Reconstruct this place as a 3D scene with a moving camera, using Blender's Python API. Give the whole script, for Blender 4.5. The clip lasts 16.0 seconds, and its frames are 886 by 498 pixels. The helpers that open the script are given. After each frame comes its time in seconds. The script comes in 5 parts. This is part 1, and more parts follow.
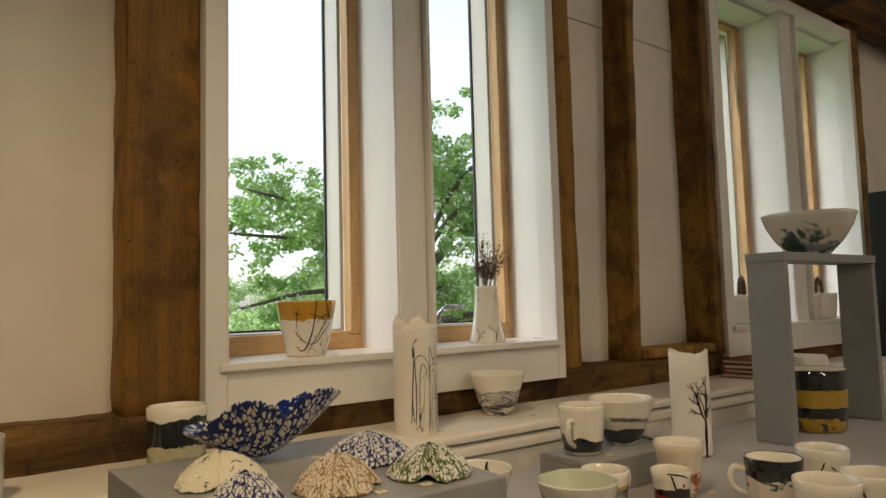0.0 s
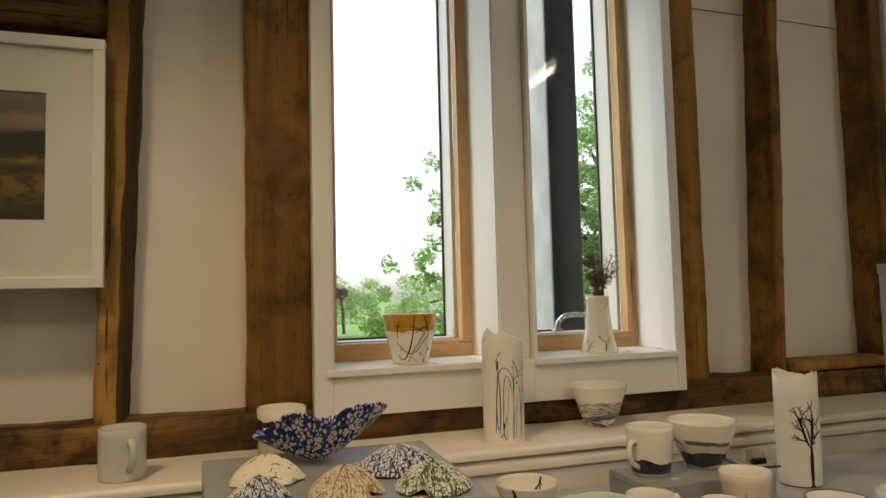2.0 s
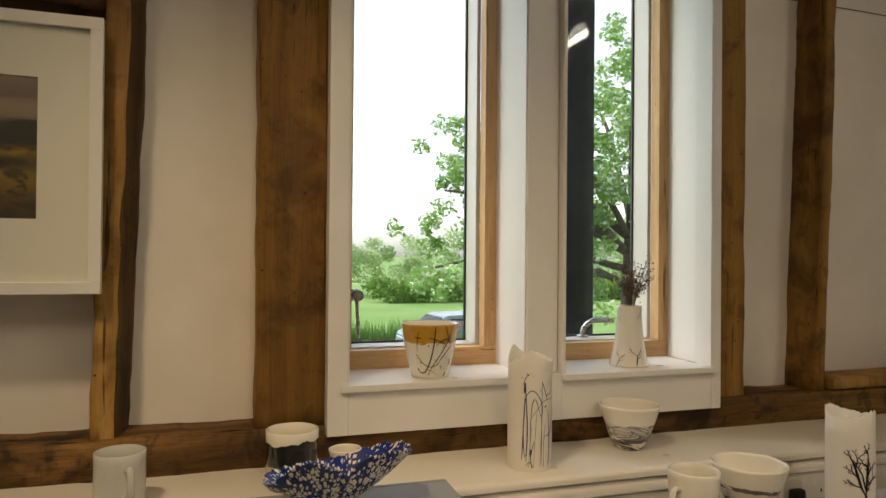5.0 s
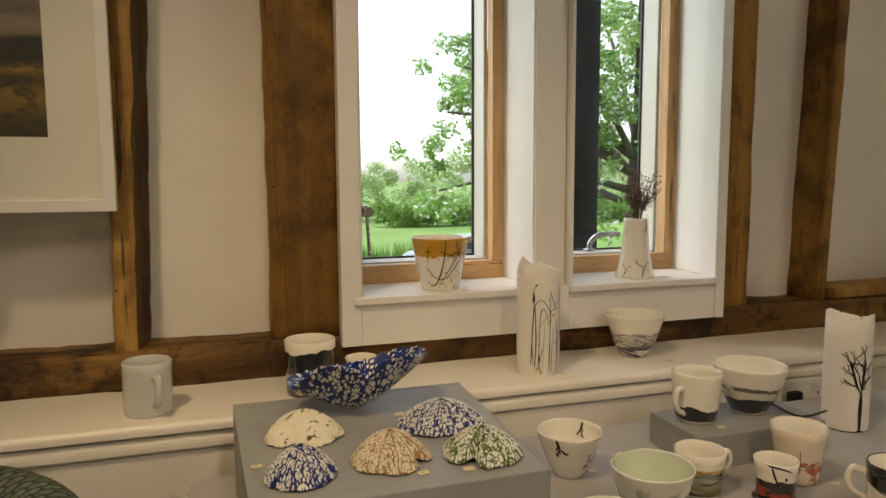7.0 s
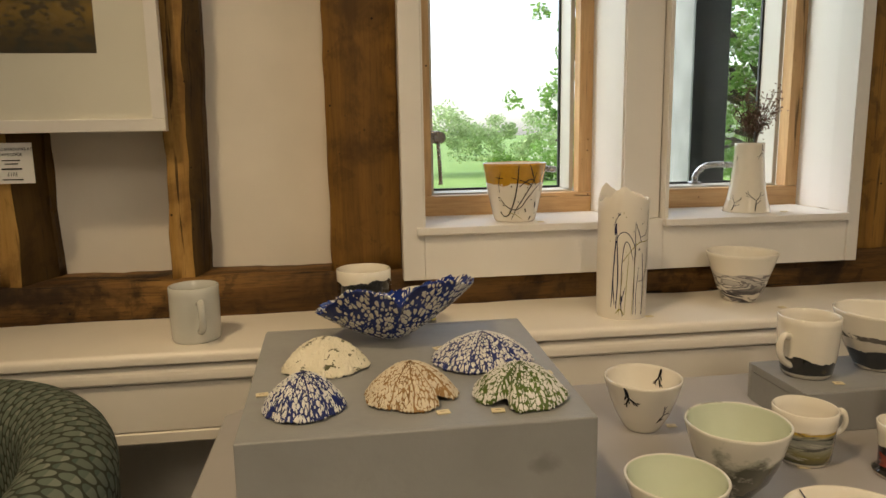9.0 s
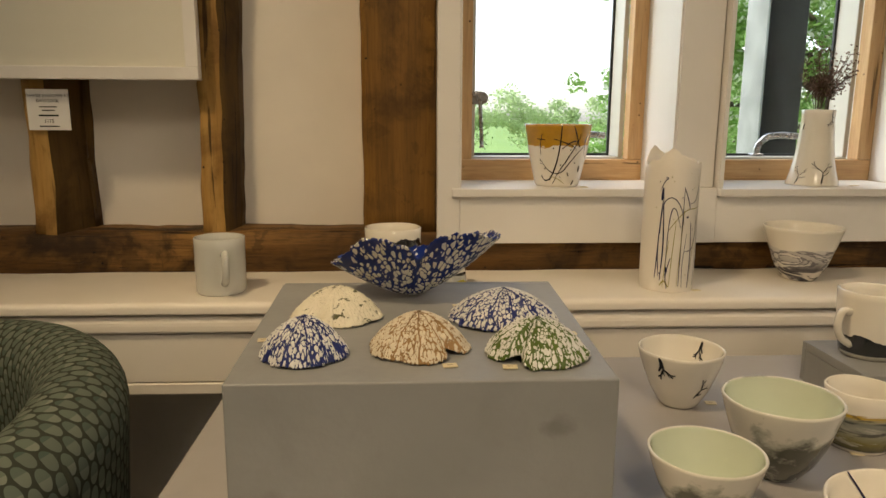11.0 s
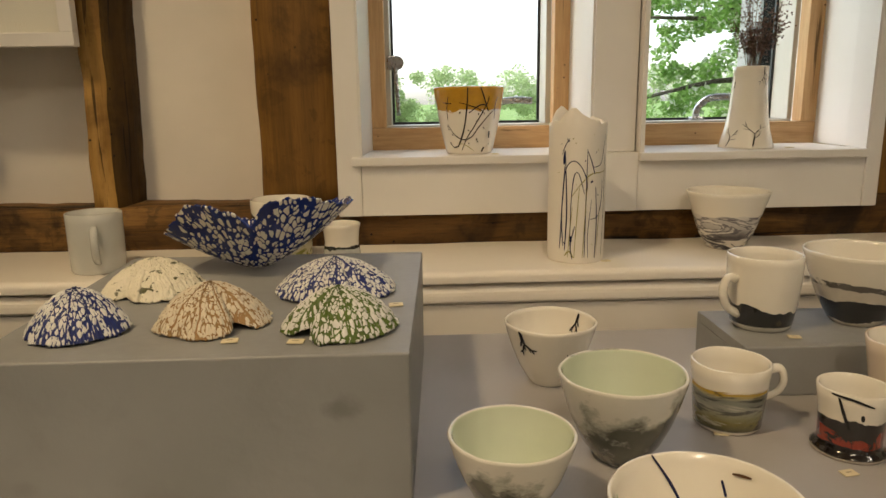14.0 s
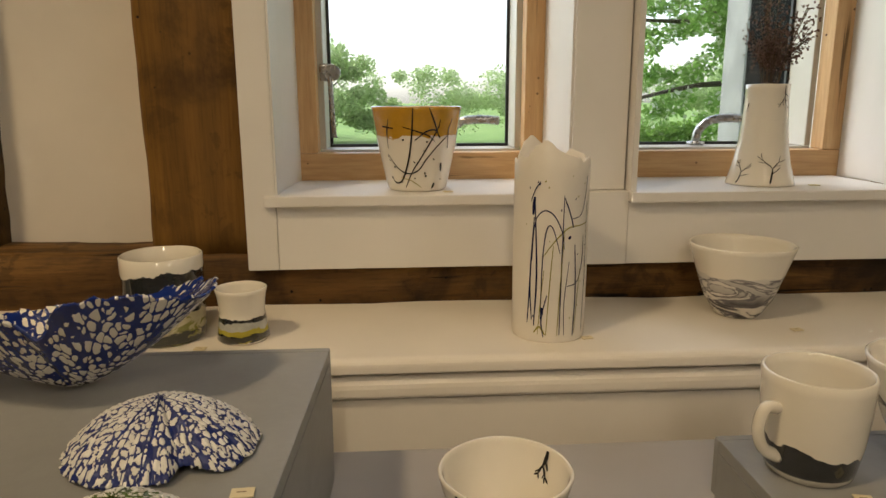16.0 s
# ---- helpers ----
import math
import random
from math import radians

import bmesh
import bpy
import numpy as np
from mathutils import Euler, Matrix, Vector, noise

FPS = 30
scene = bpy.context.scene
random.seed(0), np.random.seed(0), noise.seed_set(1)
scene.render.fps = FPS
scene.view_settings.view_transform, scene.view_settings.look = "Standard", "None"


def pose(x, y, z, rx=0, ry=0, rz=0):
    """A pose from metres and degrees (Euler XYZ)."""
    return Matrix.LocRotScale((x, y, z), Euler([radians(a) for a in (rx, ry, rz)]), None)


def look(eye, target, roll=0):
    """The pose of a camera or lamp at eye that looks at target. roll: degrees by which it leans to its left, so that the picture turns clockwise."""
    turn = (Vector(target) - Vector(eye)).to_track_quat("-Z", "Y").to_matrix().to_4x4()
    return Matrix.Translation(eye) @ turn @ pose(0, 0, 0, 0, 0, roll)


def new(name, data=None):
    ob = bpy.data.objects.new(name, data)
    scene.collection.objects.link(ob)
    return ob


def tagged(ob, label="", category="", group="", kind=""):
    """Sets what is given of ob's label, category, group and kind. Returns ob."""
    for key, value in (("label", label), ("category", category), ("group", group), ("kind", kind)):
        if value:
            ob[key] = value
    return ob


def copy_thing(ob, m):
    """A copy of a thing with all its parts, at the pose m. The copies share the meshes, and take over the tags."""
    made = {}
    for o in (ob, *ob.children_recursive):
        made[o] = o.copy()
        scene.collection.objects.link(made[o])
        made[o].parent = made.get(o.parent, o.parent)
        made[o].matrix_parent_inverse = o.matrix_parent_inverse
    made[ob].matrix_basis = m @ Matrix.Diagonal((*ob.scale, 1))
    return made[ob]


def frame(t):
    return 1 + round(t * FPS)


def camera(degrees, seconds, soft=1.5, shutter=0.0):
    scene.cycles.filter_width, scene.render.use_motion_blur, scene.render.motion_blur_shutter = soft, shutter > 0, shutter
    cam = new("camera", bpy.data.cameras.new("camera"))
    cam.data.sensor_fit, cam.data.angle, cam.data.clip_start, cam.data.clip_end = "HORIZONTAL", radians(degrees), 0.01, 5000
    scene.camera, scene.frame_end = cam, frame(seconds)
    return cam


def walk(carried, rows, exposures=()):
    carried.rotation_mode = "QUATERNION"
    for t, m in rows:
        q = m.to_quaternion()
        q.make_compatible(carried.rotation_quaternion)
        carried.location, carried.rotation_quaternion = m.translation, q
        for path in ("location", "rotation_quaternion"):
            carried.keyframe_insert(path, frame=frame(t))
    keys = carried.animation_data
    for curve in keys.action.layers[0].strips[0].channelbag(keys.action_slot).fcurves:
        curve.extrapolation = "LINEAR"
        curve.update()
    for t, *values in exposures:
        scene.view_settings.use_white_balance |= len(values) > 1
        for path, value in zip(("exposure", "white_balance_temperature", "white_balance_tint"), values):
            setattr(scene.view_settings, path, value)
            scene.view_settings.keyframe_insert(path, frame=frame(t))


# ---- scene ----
cam = camera(65.8, 16.0)
PATH = [
    (0, (0.009, -0.025, 1.219), (1.198, 1.575, 1.378), -1.5),
    (0.5, (0.1, 0.01, 1.249), (1.144, 1.711, 1.379), -1.6),
    (1, (0.156, -0.031, 1.304), (1.045, 1.759, 1.384), -1.7),
    (1.5, (0.213, -0.183, 1.309), (0.914, 1.689, 1.392), -1.5),
    (2, (0.211, -0.231, 1.273), (0.85, 1.659, 1.409), -1.4),
    (2.5, (0.184, -0.203, 1.28), (0.808, 1.69, 1.438), -0.6),
    (3, (0.244, -0.156, 1.417), (0.789, 1.767, 1.467), 0.7),
    (3.5, (0.199, -0.111, 1.429), (0.843, 1.782, 1.467), 0.4),
    (3.7, (0.207, -0.11, 1.455), (0.839, 1.787, 1.456), 1.0),
    (5.8, (0.196, -0.1, 1.346), (0.839, 1.794, 1.372), -0.2),
    (6, (0.187, -0.101, 1.346), (0.84, 1.789, 1.337), -0.1),
    (6.5, (0.187, -0.103, 1.344), (0.834, 1.787, 1.249), -0.0),
    (7, (0.186, -0.117, 1.361), (0.803, 1.774, 1.16), -0.3),
    (7.5, (0.196, -0.12, 1.375), (0.76, 1.775, 1.072), -0.7),
    (8, (0.264, -0.101, 1.351), (0.699, 1.825, 1.031), -0.8),
    (8.5, (0.303, -0.056, 1.319), (0.643, 1.888, 0.993), -1.1),
    (9, (0.316, -0.014, 1.291), (0.591, 1.939, 0.962), -1.0),
    (9.2, (0.321, -0.002, 1.275), (0.574, 1.956, 0.956), -0.6),
    (11.3, (0.365, 0.029, 1.225), (0.468, 1.991, 0.849), 0.2),
    (11.5, (0.362, 0.027, 1.204), (0.477, 1.993, 0.853), -0.2),
    (12, (0.37, 0.045, 1.171), (0.496, 2.012, 0.834), -0.4),
    (12.5, (0.4, 0.056, 1.164), (0.54, 2.022, 0.819), -0.4),
    (13, (0.46, 0.066, 1.164), (0.564, 2.033, 0.815), -0.9),
    (13.5, (0.518, 0.075, 1.18), (0.591, 2.036, 0.798), -1.0),
    (14, (0.561, 0.088, 1.206), (0.632, 2.043, 0.788), -0.9),
    (14.5, (0.567, 0.161, 1.21), (0.66, 2.117, 0.803), -0.4),
    (15, (0.556, 0.229, 1.239), (0.702, 2.175, 0.8), 1.4),
    (15.5, (0.588, 0.288, 1.236), (0.726, 2.237, 0.808), 0.5),
    (16, (0.632, 0.356, 1.239), (0.756, 2.308, 0.818), -0.2),
]
EXPOSURES = [(0.0, 1.93, 6500, 10), (3.5, 1.95, 6500, 10), (7.0, 2.05, 6500, 10), (9.0, 2.12, 6500, 10), (12.0, 2.20, 6500, 10), (14.0, 2.12, 6500, 10), (16.0, 1.98, 6500, 10)]
walk(cam, [(t, look(eye, target, roll)) for t, eye, target, roll in PATH], EXPOSURES)


# ---- world and light ----
world = bpy.data.worlds.new("sky")
scene.world = world
world.use_nodes = True
wn = world.node_tree
sky = wn.nodes.new("ShaderNodeTexSky")
sky.sky_type = "NISHITA"
sky.sun_disc = False
sky.sun_elevation, sky.sun_rotation = radians(50), radians(293)
sky.air_density, sky.dust_density, sky.ozone_density = 1.0, 2.0, 0.5
haze = wn.nodes.new("ShaderNodeHueSaturation")
haze.inputs["Saturation"].default_value = 0.45
wn.links.new(sky.outputs["Color"], haze.inputs["Color"])
wn.links.new(haze.outputs["Color"], wn.nodes["Background"].inputs["Color"])
wn.nodes["Background"].inputs["Strength"].default_value = 0.107


def lamp(name, kind, energy, colour, m, size=0.0, size_y=0.0, angle=0.0, cone=0.0):
    data = bpy.data.lights.new(name, kind)
    data.energy, data.color = energy, colour
    if kind == "AREA":
        data.shape, data.size, data.size_y = "RECTANGLE", size, size_y
    if kind == "SUN":
        data.angle = radians(angle)
    if kind == "SPOT":
        data.spot_size, data.spot_blend, data.shadow_soft_size = radians(cone), 0.9, size
    ob = new(name, data)
    ob.matrix_world = m
    return ob


WARM = (1.0, 0.745, 0.43)
lamp("sun", "SUN", 0.6, (1.0, 0.97, 0.92), look((-14, 6, 18), (0, 0, 0)), angle=40)
lamp("spot_bulb", "SPOT", 19.5, WARM, look((-0.42, 0.10, 2.85), (0.46, 0.90, 0.95)), size=0.11, cone=62)
lamp("spot_bulb", "SPOT", 5.0, WARM, look((0.62, -0.75, 2.85), (0.56, 0.72, 0.95)), size=0.11, cone=40)
lamp("strip_and_fill_tube", "AREA", 1.3, (1.0, 0.82, 0.58), pose(2.56, -1.0, 2.876), size=0.055, size_y=1.5)
# Added ambient fill; no strip is known at this spot.
lamp("strip_and_fill_tube", "AREA", 3.3, (1.0, 0.82, 0.58), pose(0.55, -1.9, 2.876), size=0.055, size_y=1.5)


# ---- node materials ----
class Nodes:
    """A material and short ways to wire its nodes."""

    def __init__(self, name):
        self.mat = bpy.data.materials.new(name)
        self.mat.use_nodes = True
        self.tree = self.mat.node_tree
        self.shader = self.tree.nodes["Principled BSDF"]
        self.out = self.tree.nodes["Material Output"]
        self.tc = self.tree.nodes.new("ShaderNodeTexCoord")
        self.obj = self.tc.outputs["Object"]
        self.uv = self.tc.outputs["UV"]

    def put(self, sock, v):
        if isinstance(v, bpy.types.NodeSocket):
            self.tree.links.new(v, sock)
        elif isinstance(v, (tuple, list)) and len(v) == 3 and sock.type == "RGBA":
            sock.default_value = (*v, 1.0)
        else:
            sock.default_value = v

    def scale(self, vec, s):
        n = self.tree.nodes.new("ShaderNodeMapping")
        self.put(n.inputs["Vector"], vec)
        n.inputs["Scale"].default_value = s
        return n.outputs["Vector"]

    def noise(self, vec, s, detail=4.0, rough=0.55, distort=0.0, colour=False):
        n = self.tree.nodes.new("ShaderNodeTexNoise")
        self.put(n.inputs["Vector"], vec)
        n.inputs["Scale"].default_value = s
        n.inputs["Detail"].default_value = detail
        n.inputs["Roughness"].default_value = rough
        n.inputs["Distortion"].default_value = distort
        return n.outputs["Color"] if colour else n.outputs["Fac"]

    def voronoi(self, vec, s, feature="DISTANCE_TO_EDGE", rand=1.0):
        n = self.tree.nodes.new("ShaderNodeTexVoronoi")
        n.feature = feature
        self.put(n.inputs["Vector"], vec)
        n.inputs["Scale"].default_value = s
        n.inputs["Randomness"].default_value = rand
        return n

    def math(self, op, a, b=0.0, c=0.0):
        n = self.tree.nodes.new("ShaderNodeMath")
        n.operation = op
        for sock, v in zip(n.inputs, (a, b, c)):
            self.put(sock, v)
        return n.outputs[0]

    def vmath(self, op, a, b):
        n = self.tree.nodes.new("ShaderNodeVectorMath")
        n.operation = op
        self.put(n.inputs[0], a)
        self.put(n.inputs[1], b)
        return n.outputs[0]

    def step(self, v, lo, hi):
        n = self.tree.nodes.new("ShaderNodeMapRange")
        n.interpolation_type = "SMOOTHSTEP"
        for key, x in (("Value", v), ("From Min", lo), ("From Max", hi)):
            self.put(n.inputs[key], x)
        return n.outputs["Result"]

    def mix(self, fac, a, b):
        n = self.tree.nodes.new("ShaderNodeMix")
        n.data_type = "RGBA"
        self.put(n.inputs[0], fac)
        self.put(n.inputs[6], a)
        self.put(n.inputs[7], b)
        return n.outputs[2]

    def ramp(self, fac, stops):
        n = self.tree.nodes.new("ShaderNodeValToRGB")
        self.put(n.inputs["Fac"], fac)
        e = n.color_ramp.elements
        while len(e) < len(stops):
            e.new(0.5)
        for el, (p, c) in zip(e, stops):
            el.position, el.color = p, (*c, 1.0)
        return n.outputs["Color"]

    def xyz(self, vec):
        n = self.tree.nodes.new("ShaderNodeSeparateXYZ")
        self.put(n.inputs[0], vec)
        return n.outputs

    def join(self, x, y, z):
        n = self.tree.nodes.new("ShaderNodeCombineXYZ")
        for sock, v in zip(n.inputs, (x, y, z)):
            self.put(sock, v)
        return n.outputs[0]

    def info(self):
        return self.tree.nodes.new("ShaderNodeObjectInfo").outputs["Random"]

    def island(self):
        return self.tree.nodes.new("ShaderNodeNewGeometry").outputs["Random Per Island"]

    def bump(self, height, strength=0.3, dist=0.002):
        n = self.tree.nodes.new("ShaderNodeBump")
        self.put(n.inputs["Height"], height)
        n.inputs["Strength"].default_value = strength
        n.inputs["Distance"].default_value = dist
        self.tree.links.new(n.outputs["Normal"], self.shader.inputs["Normal"])

    def done(self, colour, rough=0.5, metal=0.0, coat=0.0, spec=0.5):
        self.put(self.shader.inputs["Base Color"], colour)
        self.put(self.shader.inputs["Roughness"], rough)
        self.shader.inputs["Metallic"].default_value = metal
        self.shader.inputs["Coat Weight"].default_value = coat
        self.shader.inputs["Specular IOR Level"].default_value = spec
        return self.mat


def painted(name, base, rough=0.5, spots=0.06, grain=60.0, bump=0.15, dist=0.001, stain=None):
    """A plain painted or plastered surface with uneven tone and fine relief."""
    g = Nodes(name)
    big = g.noise(g.obj, 2.3, 5)
    fine = g.noise(g.obj, grain, 6)
    lo = tuple(c * (1 - 1.6 * spots) for c in base)
    hi = tuple(min(1, c * (1 + spots)) for c in base)
    col = g.mix(g.step(big, 0.3, 0.7), lo, hi)
    if stain:
        m = g.step(g.noise(g.obj, 7.0, 6, 0.65, 0.4), 0.58, 0.8)
        col = g.mix(g.math("MULTIPLY", m, 0.5), col, stain)
    g.bump(g.math("ADD", fine, g.math("MULTIPLY", big, 0.6)), bump, dist)
    return g.done(col, g.math("ADD", rough - 0.06, g.math("MULTIPLY", fine, 0.12)))


def timber(name, dark, mid, light, axis, grain=22.0, rough=0.72, bump=0.5, blotch=0.55, pores=0.45):
    """Old wood: long grain along an axis, blotches, worm holes and checks."""
    g = Nodes(name)
    s = [grain, grain, grain]
    s[axis] = grain * 0.09
    lines = g.noise(g.scale(g.obj, s), 1.0, 8, 0.62, 0.6)
    blot = g.noise(g.obj, 7.0, 5, 0.6, 0.5)
    large = g.noise(g.obj, 2.1, 3, 0.5)
    col = g.ramp(lines, [(0.25, dark), (0.5, mid), (0.75, light)])
    col = g.mix(g.math("MULTIPLY", g.step(blot, 0.47, 0.66), blotch), col, dark)
    col = g.mix(g.math("MULTIPLY", g.step(large, 0.5, 0.7), 0.35), col, light)
    s2 = [70.0, 70.0, 70.0]
    s2[axis] = 2.2
    crack = g.math("MULTIPLY", g.step(g.noise(g.scale(g.obj, s2), 1.0, 4, 0.5, 0.8), 0.615, 0.66), g.step(g.noise(g.obj, 5.0, 3), 0.42, 0.6))
    s3 = [260.0, 260.0, 260.0]
    s3[axis] = 16.0
    pore = g.noise(g.scale(g.obj, s3), 1.0, 3, 0.6)
    col = g.mix(g.math("MULTIPLY", g.step(pore, 0.45, 0.75), pores), col, dark)
    patch = g.math("MULTIPLY", g.step(g.noise(g.scale(g.obj, (1.0, 1.0, 0.8)), 16.0, 6, 0.62, 0.4), 0.56, 0.62), 0.5 * blotch)
    col = g.mix(patch, col, dark)
    col = g.mix(g.math("MULTIPLY", crack, 0.85), col, tuple(c * 0.25 for c in dark))
    hole = g.voronoi(g.obj, 42.0, "F1")
    pick = g.step(g.noise(g.obj, 9.0, 2), 0.52, 0.56)
    holes = g.math("MULTIPLY", g.math("SUBTRACT", 1.0, g.step(hole.outputs["Distance"], 0.07, 0.11)), pick)
    col = g.mix(holes, col, tuple(c * 0.2 for c in dark))
    g.bump(g.math("SUBTRACT", g.math("ADD", g.math("ADD", lines, g.math("MULTIPLY", pore, 0.3)), g.math("MULTIPLY", blot, 0.7)), g.math("ADD", holes, crack)), bump, 0.004)
    return g.done(col, rough, spec=0.3)


PLASTER = painted("plaster", (0.82, 0.76, 0.67), 0.85, 0.05, 45.0, 0.22, 0.0015)
CASING = painted("casing_paint", (0.77, 0.745, 0.71), 0.45, 0.03, 90.0, 0.12, 0.0006)
LEDGE = painted("ledge_paint", (0.84, 0.78, 0.69), 0.38, 0.05, 70.0, 0.12, 0.0006)


def plinth_paint():
    """Brushed grey emulsion with thumb smudges, scuffs and thin scratches."""
    g = Nodes("grey_plinth_paint")
    big, mid, fine = g.noise(g.obj, 2.3, 5), g.noise(g.obj, 14.0, 5, 0.6, 0.5), g.noise(g.obj, 110.0, 6)
    col = g.mix(g.step(big, 0.3, 0.7), (0.262, 0.264, 0.260), (0.332, 0.334, 0.328))
    col = g.mix(g.math("MULTIPLY", g.step(mid, 0.45, 0.75), 0.25), col, (0.20, 0.195, 0.185))
    for p, r, s in (((0.498, 0.592, 0.972), 0.018, 0.42), ((0.375, 0.592, 0.889), 0.016, 0.6), ((0.245, 0.592, 0.91), 0.014, 0.18), ((0.535, 0.70, 1.016), 0.012, 0.2)):
        away = g.vmath("SUBTRACT", g.obj, p)
        n = g.tree.nodes.new("ShaderNodeVectorMath")
        n.operation = "LENGTH"
        g.put(n.inputs[0], g.scale(away, (1.0, 1.0, 1.5)))
        ragged = g.math("ADD", n.outputs["Value"], g.math("MULTIPLY", g.math("SUBTRACT", g.noise(g.obj, 70.0, 5, 0.65), 0.5), r * 1.2))
        col = g.mix(g.math("MULTIPLY", g.math("SUBTRACT", 1.0, g.step(ragged, r * 0.2, r * 1.1)), s), col, (0.085, 0.08, 0.072))
    g.bump(g.math("ADD", fine, g.math("MULTIPLY", mid, 1.2)), 0.3, 0.001)
    return g.done(col, g.math("ADD", 0.42, g.math("MULTIPLY", fine, 0.16)))


GREY = plinth_paint()
TABLE = painted("table_paint", (0.42, 0.40, 0.395), 0.5, 0.07, 80.0, 0.15, 0.0006, (0.30, 0.29, 0.29))
CARPET = painted("carpet", (0.10, 0.095, 0.09), 0.95, 0.2, 300.0, 0.6, 0.003)
CEIL = painted("ceiling_paint", (0.42, 0.37, 0.31), 0.9, 0.05)
OAK_V = timber("old_oak_upright", (0.040, 0.018, 0.004), (0.26, 0.130, 0.023), (0.43, 0.230, 0.050), 2, 6.5, 0.62, 0.45, 0.70, 0.3)
OAK_H = timber("old_oak_beam", (0.011, 0.006, 0.003), (0.135, 0.066, 0.016), (0.37, 0.20, 0.055), 0, 13.0, 0.7, 1.0, 0.85)
OAK_PALE = timber("pale_oak", (0.11, 0.050, 0.010), (0.40, 0.225, 0.058), (0.60, 0.38, 0.13), 2, 6.0, 0.62, 0.5, 0.60, 0.3)
PINE_V = timber("sash_wood_upright", (0.38, 0.22, 0.095), (0.53, 0.33, 0.155), (0.63, 0.42, 0.22), 2, 60.0, 0.45, 0.12, 0.12)
PINE_H = timber("sash_wood_rail", (0.38, 0.22, 0.095), (0.53, 0.33, 0.155), (0.63, 0.42, 0.22), 0, 60.0, 0.45, 0.12, 0.12)
SASH = painted("sash_lining", (0.52, 0.50, 0.45), 0.4, 0.03, 90.0, 0.08, 0.0005)
RUBBER = painted("gasket", (0.012, 0.013, 0.014), 0.5, 0.1)
# Near-black for post shaft and chair legs, paler grey for the post's side board.
DARKPOST = painted("dark_post", (0.013, 0.0125, 0.0125), 0.6, 0.2, 25.0, 0.05)
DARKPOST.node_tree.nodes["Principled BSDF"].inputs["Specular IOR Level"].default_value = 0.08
PALEPOST = painted("pale_board", (0.24, 0.24, 0.235), 0.7, 0.15, 25.0, 0.05)
OAK_SIDE = timber("dark_side_oak", (0.024, 0.012, 0.003), (0.105, 0.058, 0.013), (0.20, 0.115, 0.028), 2, 7.0, 0.75, 0.6, 0.6, 0.25)


def chrome():
    g = Nodes("chrome")
    f = g.noise(g.obj, 120.0, 3)
    return g.done((0.36, 0.36, 0.37), g.math("ADD", 0.20, g.math("MULTIPLY", f, 0.15)), 1.0)


CHROME = chrome()


def pane_glass(name="pane_glass", dusty=False):
    g = Nodes(name)
    t = g.tree.nodes.new("ShaderNodeBsdfTransparent")
    t.inputs["Color"].default_value = (0.97, 0.985, 0.98, 1)
    gl = g.tree.nodes.new("ShaderNodeBsdfGlossy")
    gl.inputs["Roughness"].default_value = 0.0
    lw = g.tree.nodes.new("ShaderNodeLayerWeight")
    lw.inputs["Blend"].default_value = 0.5
    gloss = g.math("ADD", 0.025, g.math("MULTIPLY", g.math("POWER", lw.outputs["Facing"], 5.0), 0.9))
    mx = g.tree.nodes.new("ShaderNodeMixShader")
    g.tree.links.new(gloss, mx.inputs[0])
    g.tree.links.new(t.outputs[0], mx.inputs[1])
    g.tree.links.new(gl.outputs[0], mx.inputs[2])
    last = mx.outputs[0]
    if dusty:
        dot = g.voronoi(g.obj, 150.0, "F1")
        small = g.math("SUBTRACT", 1.0, g.step(dot.outputs["Distance"], 0.08, 0.16))
        here = g.step(g.noise(g.obj, 7.0, 5, 0.7), 0.56, 0.66)
        film = g.math("MULTIPLY", g.math("MULTIPLY", small, here), 0.45)
        dust = g.tree.nodes.new("ShaderNodeBsdfDiffuse")
        dust.inputs["Color"].default_value = (0.7, 0.7, 0.68, 1)
        over = g.tree.nodes.new("ShaderNodeMixShader")
        g.tree.links.new(film, over.inputs[0])
        g.tree.links.new(last, over.inputs[1])
        g.tree.links.new(dust.outputs[0], over.inputs[2])
        last = over.outputs[0]
    g.tree.links.new(last, g.out.inputs["Surface"])
    return g.mat


GLASS = pane_glass()
DUSTY_GLASS = pane_glass("dusty_pane_glass", True)

CREAM = (0.83, 0.78, 0.68)


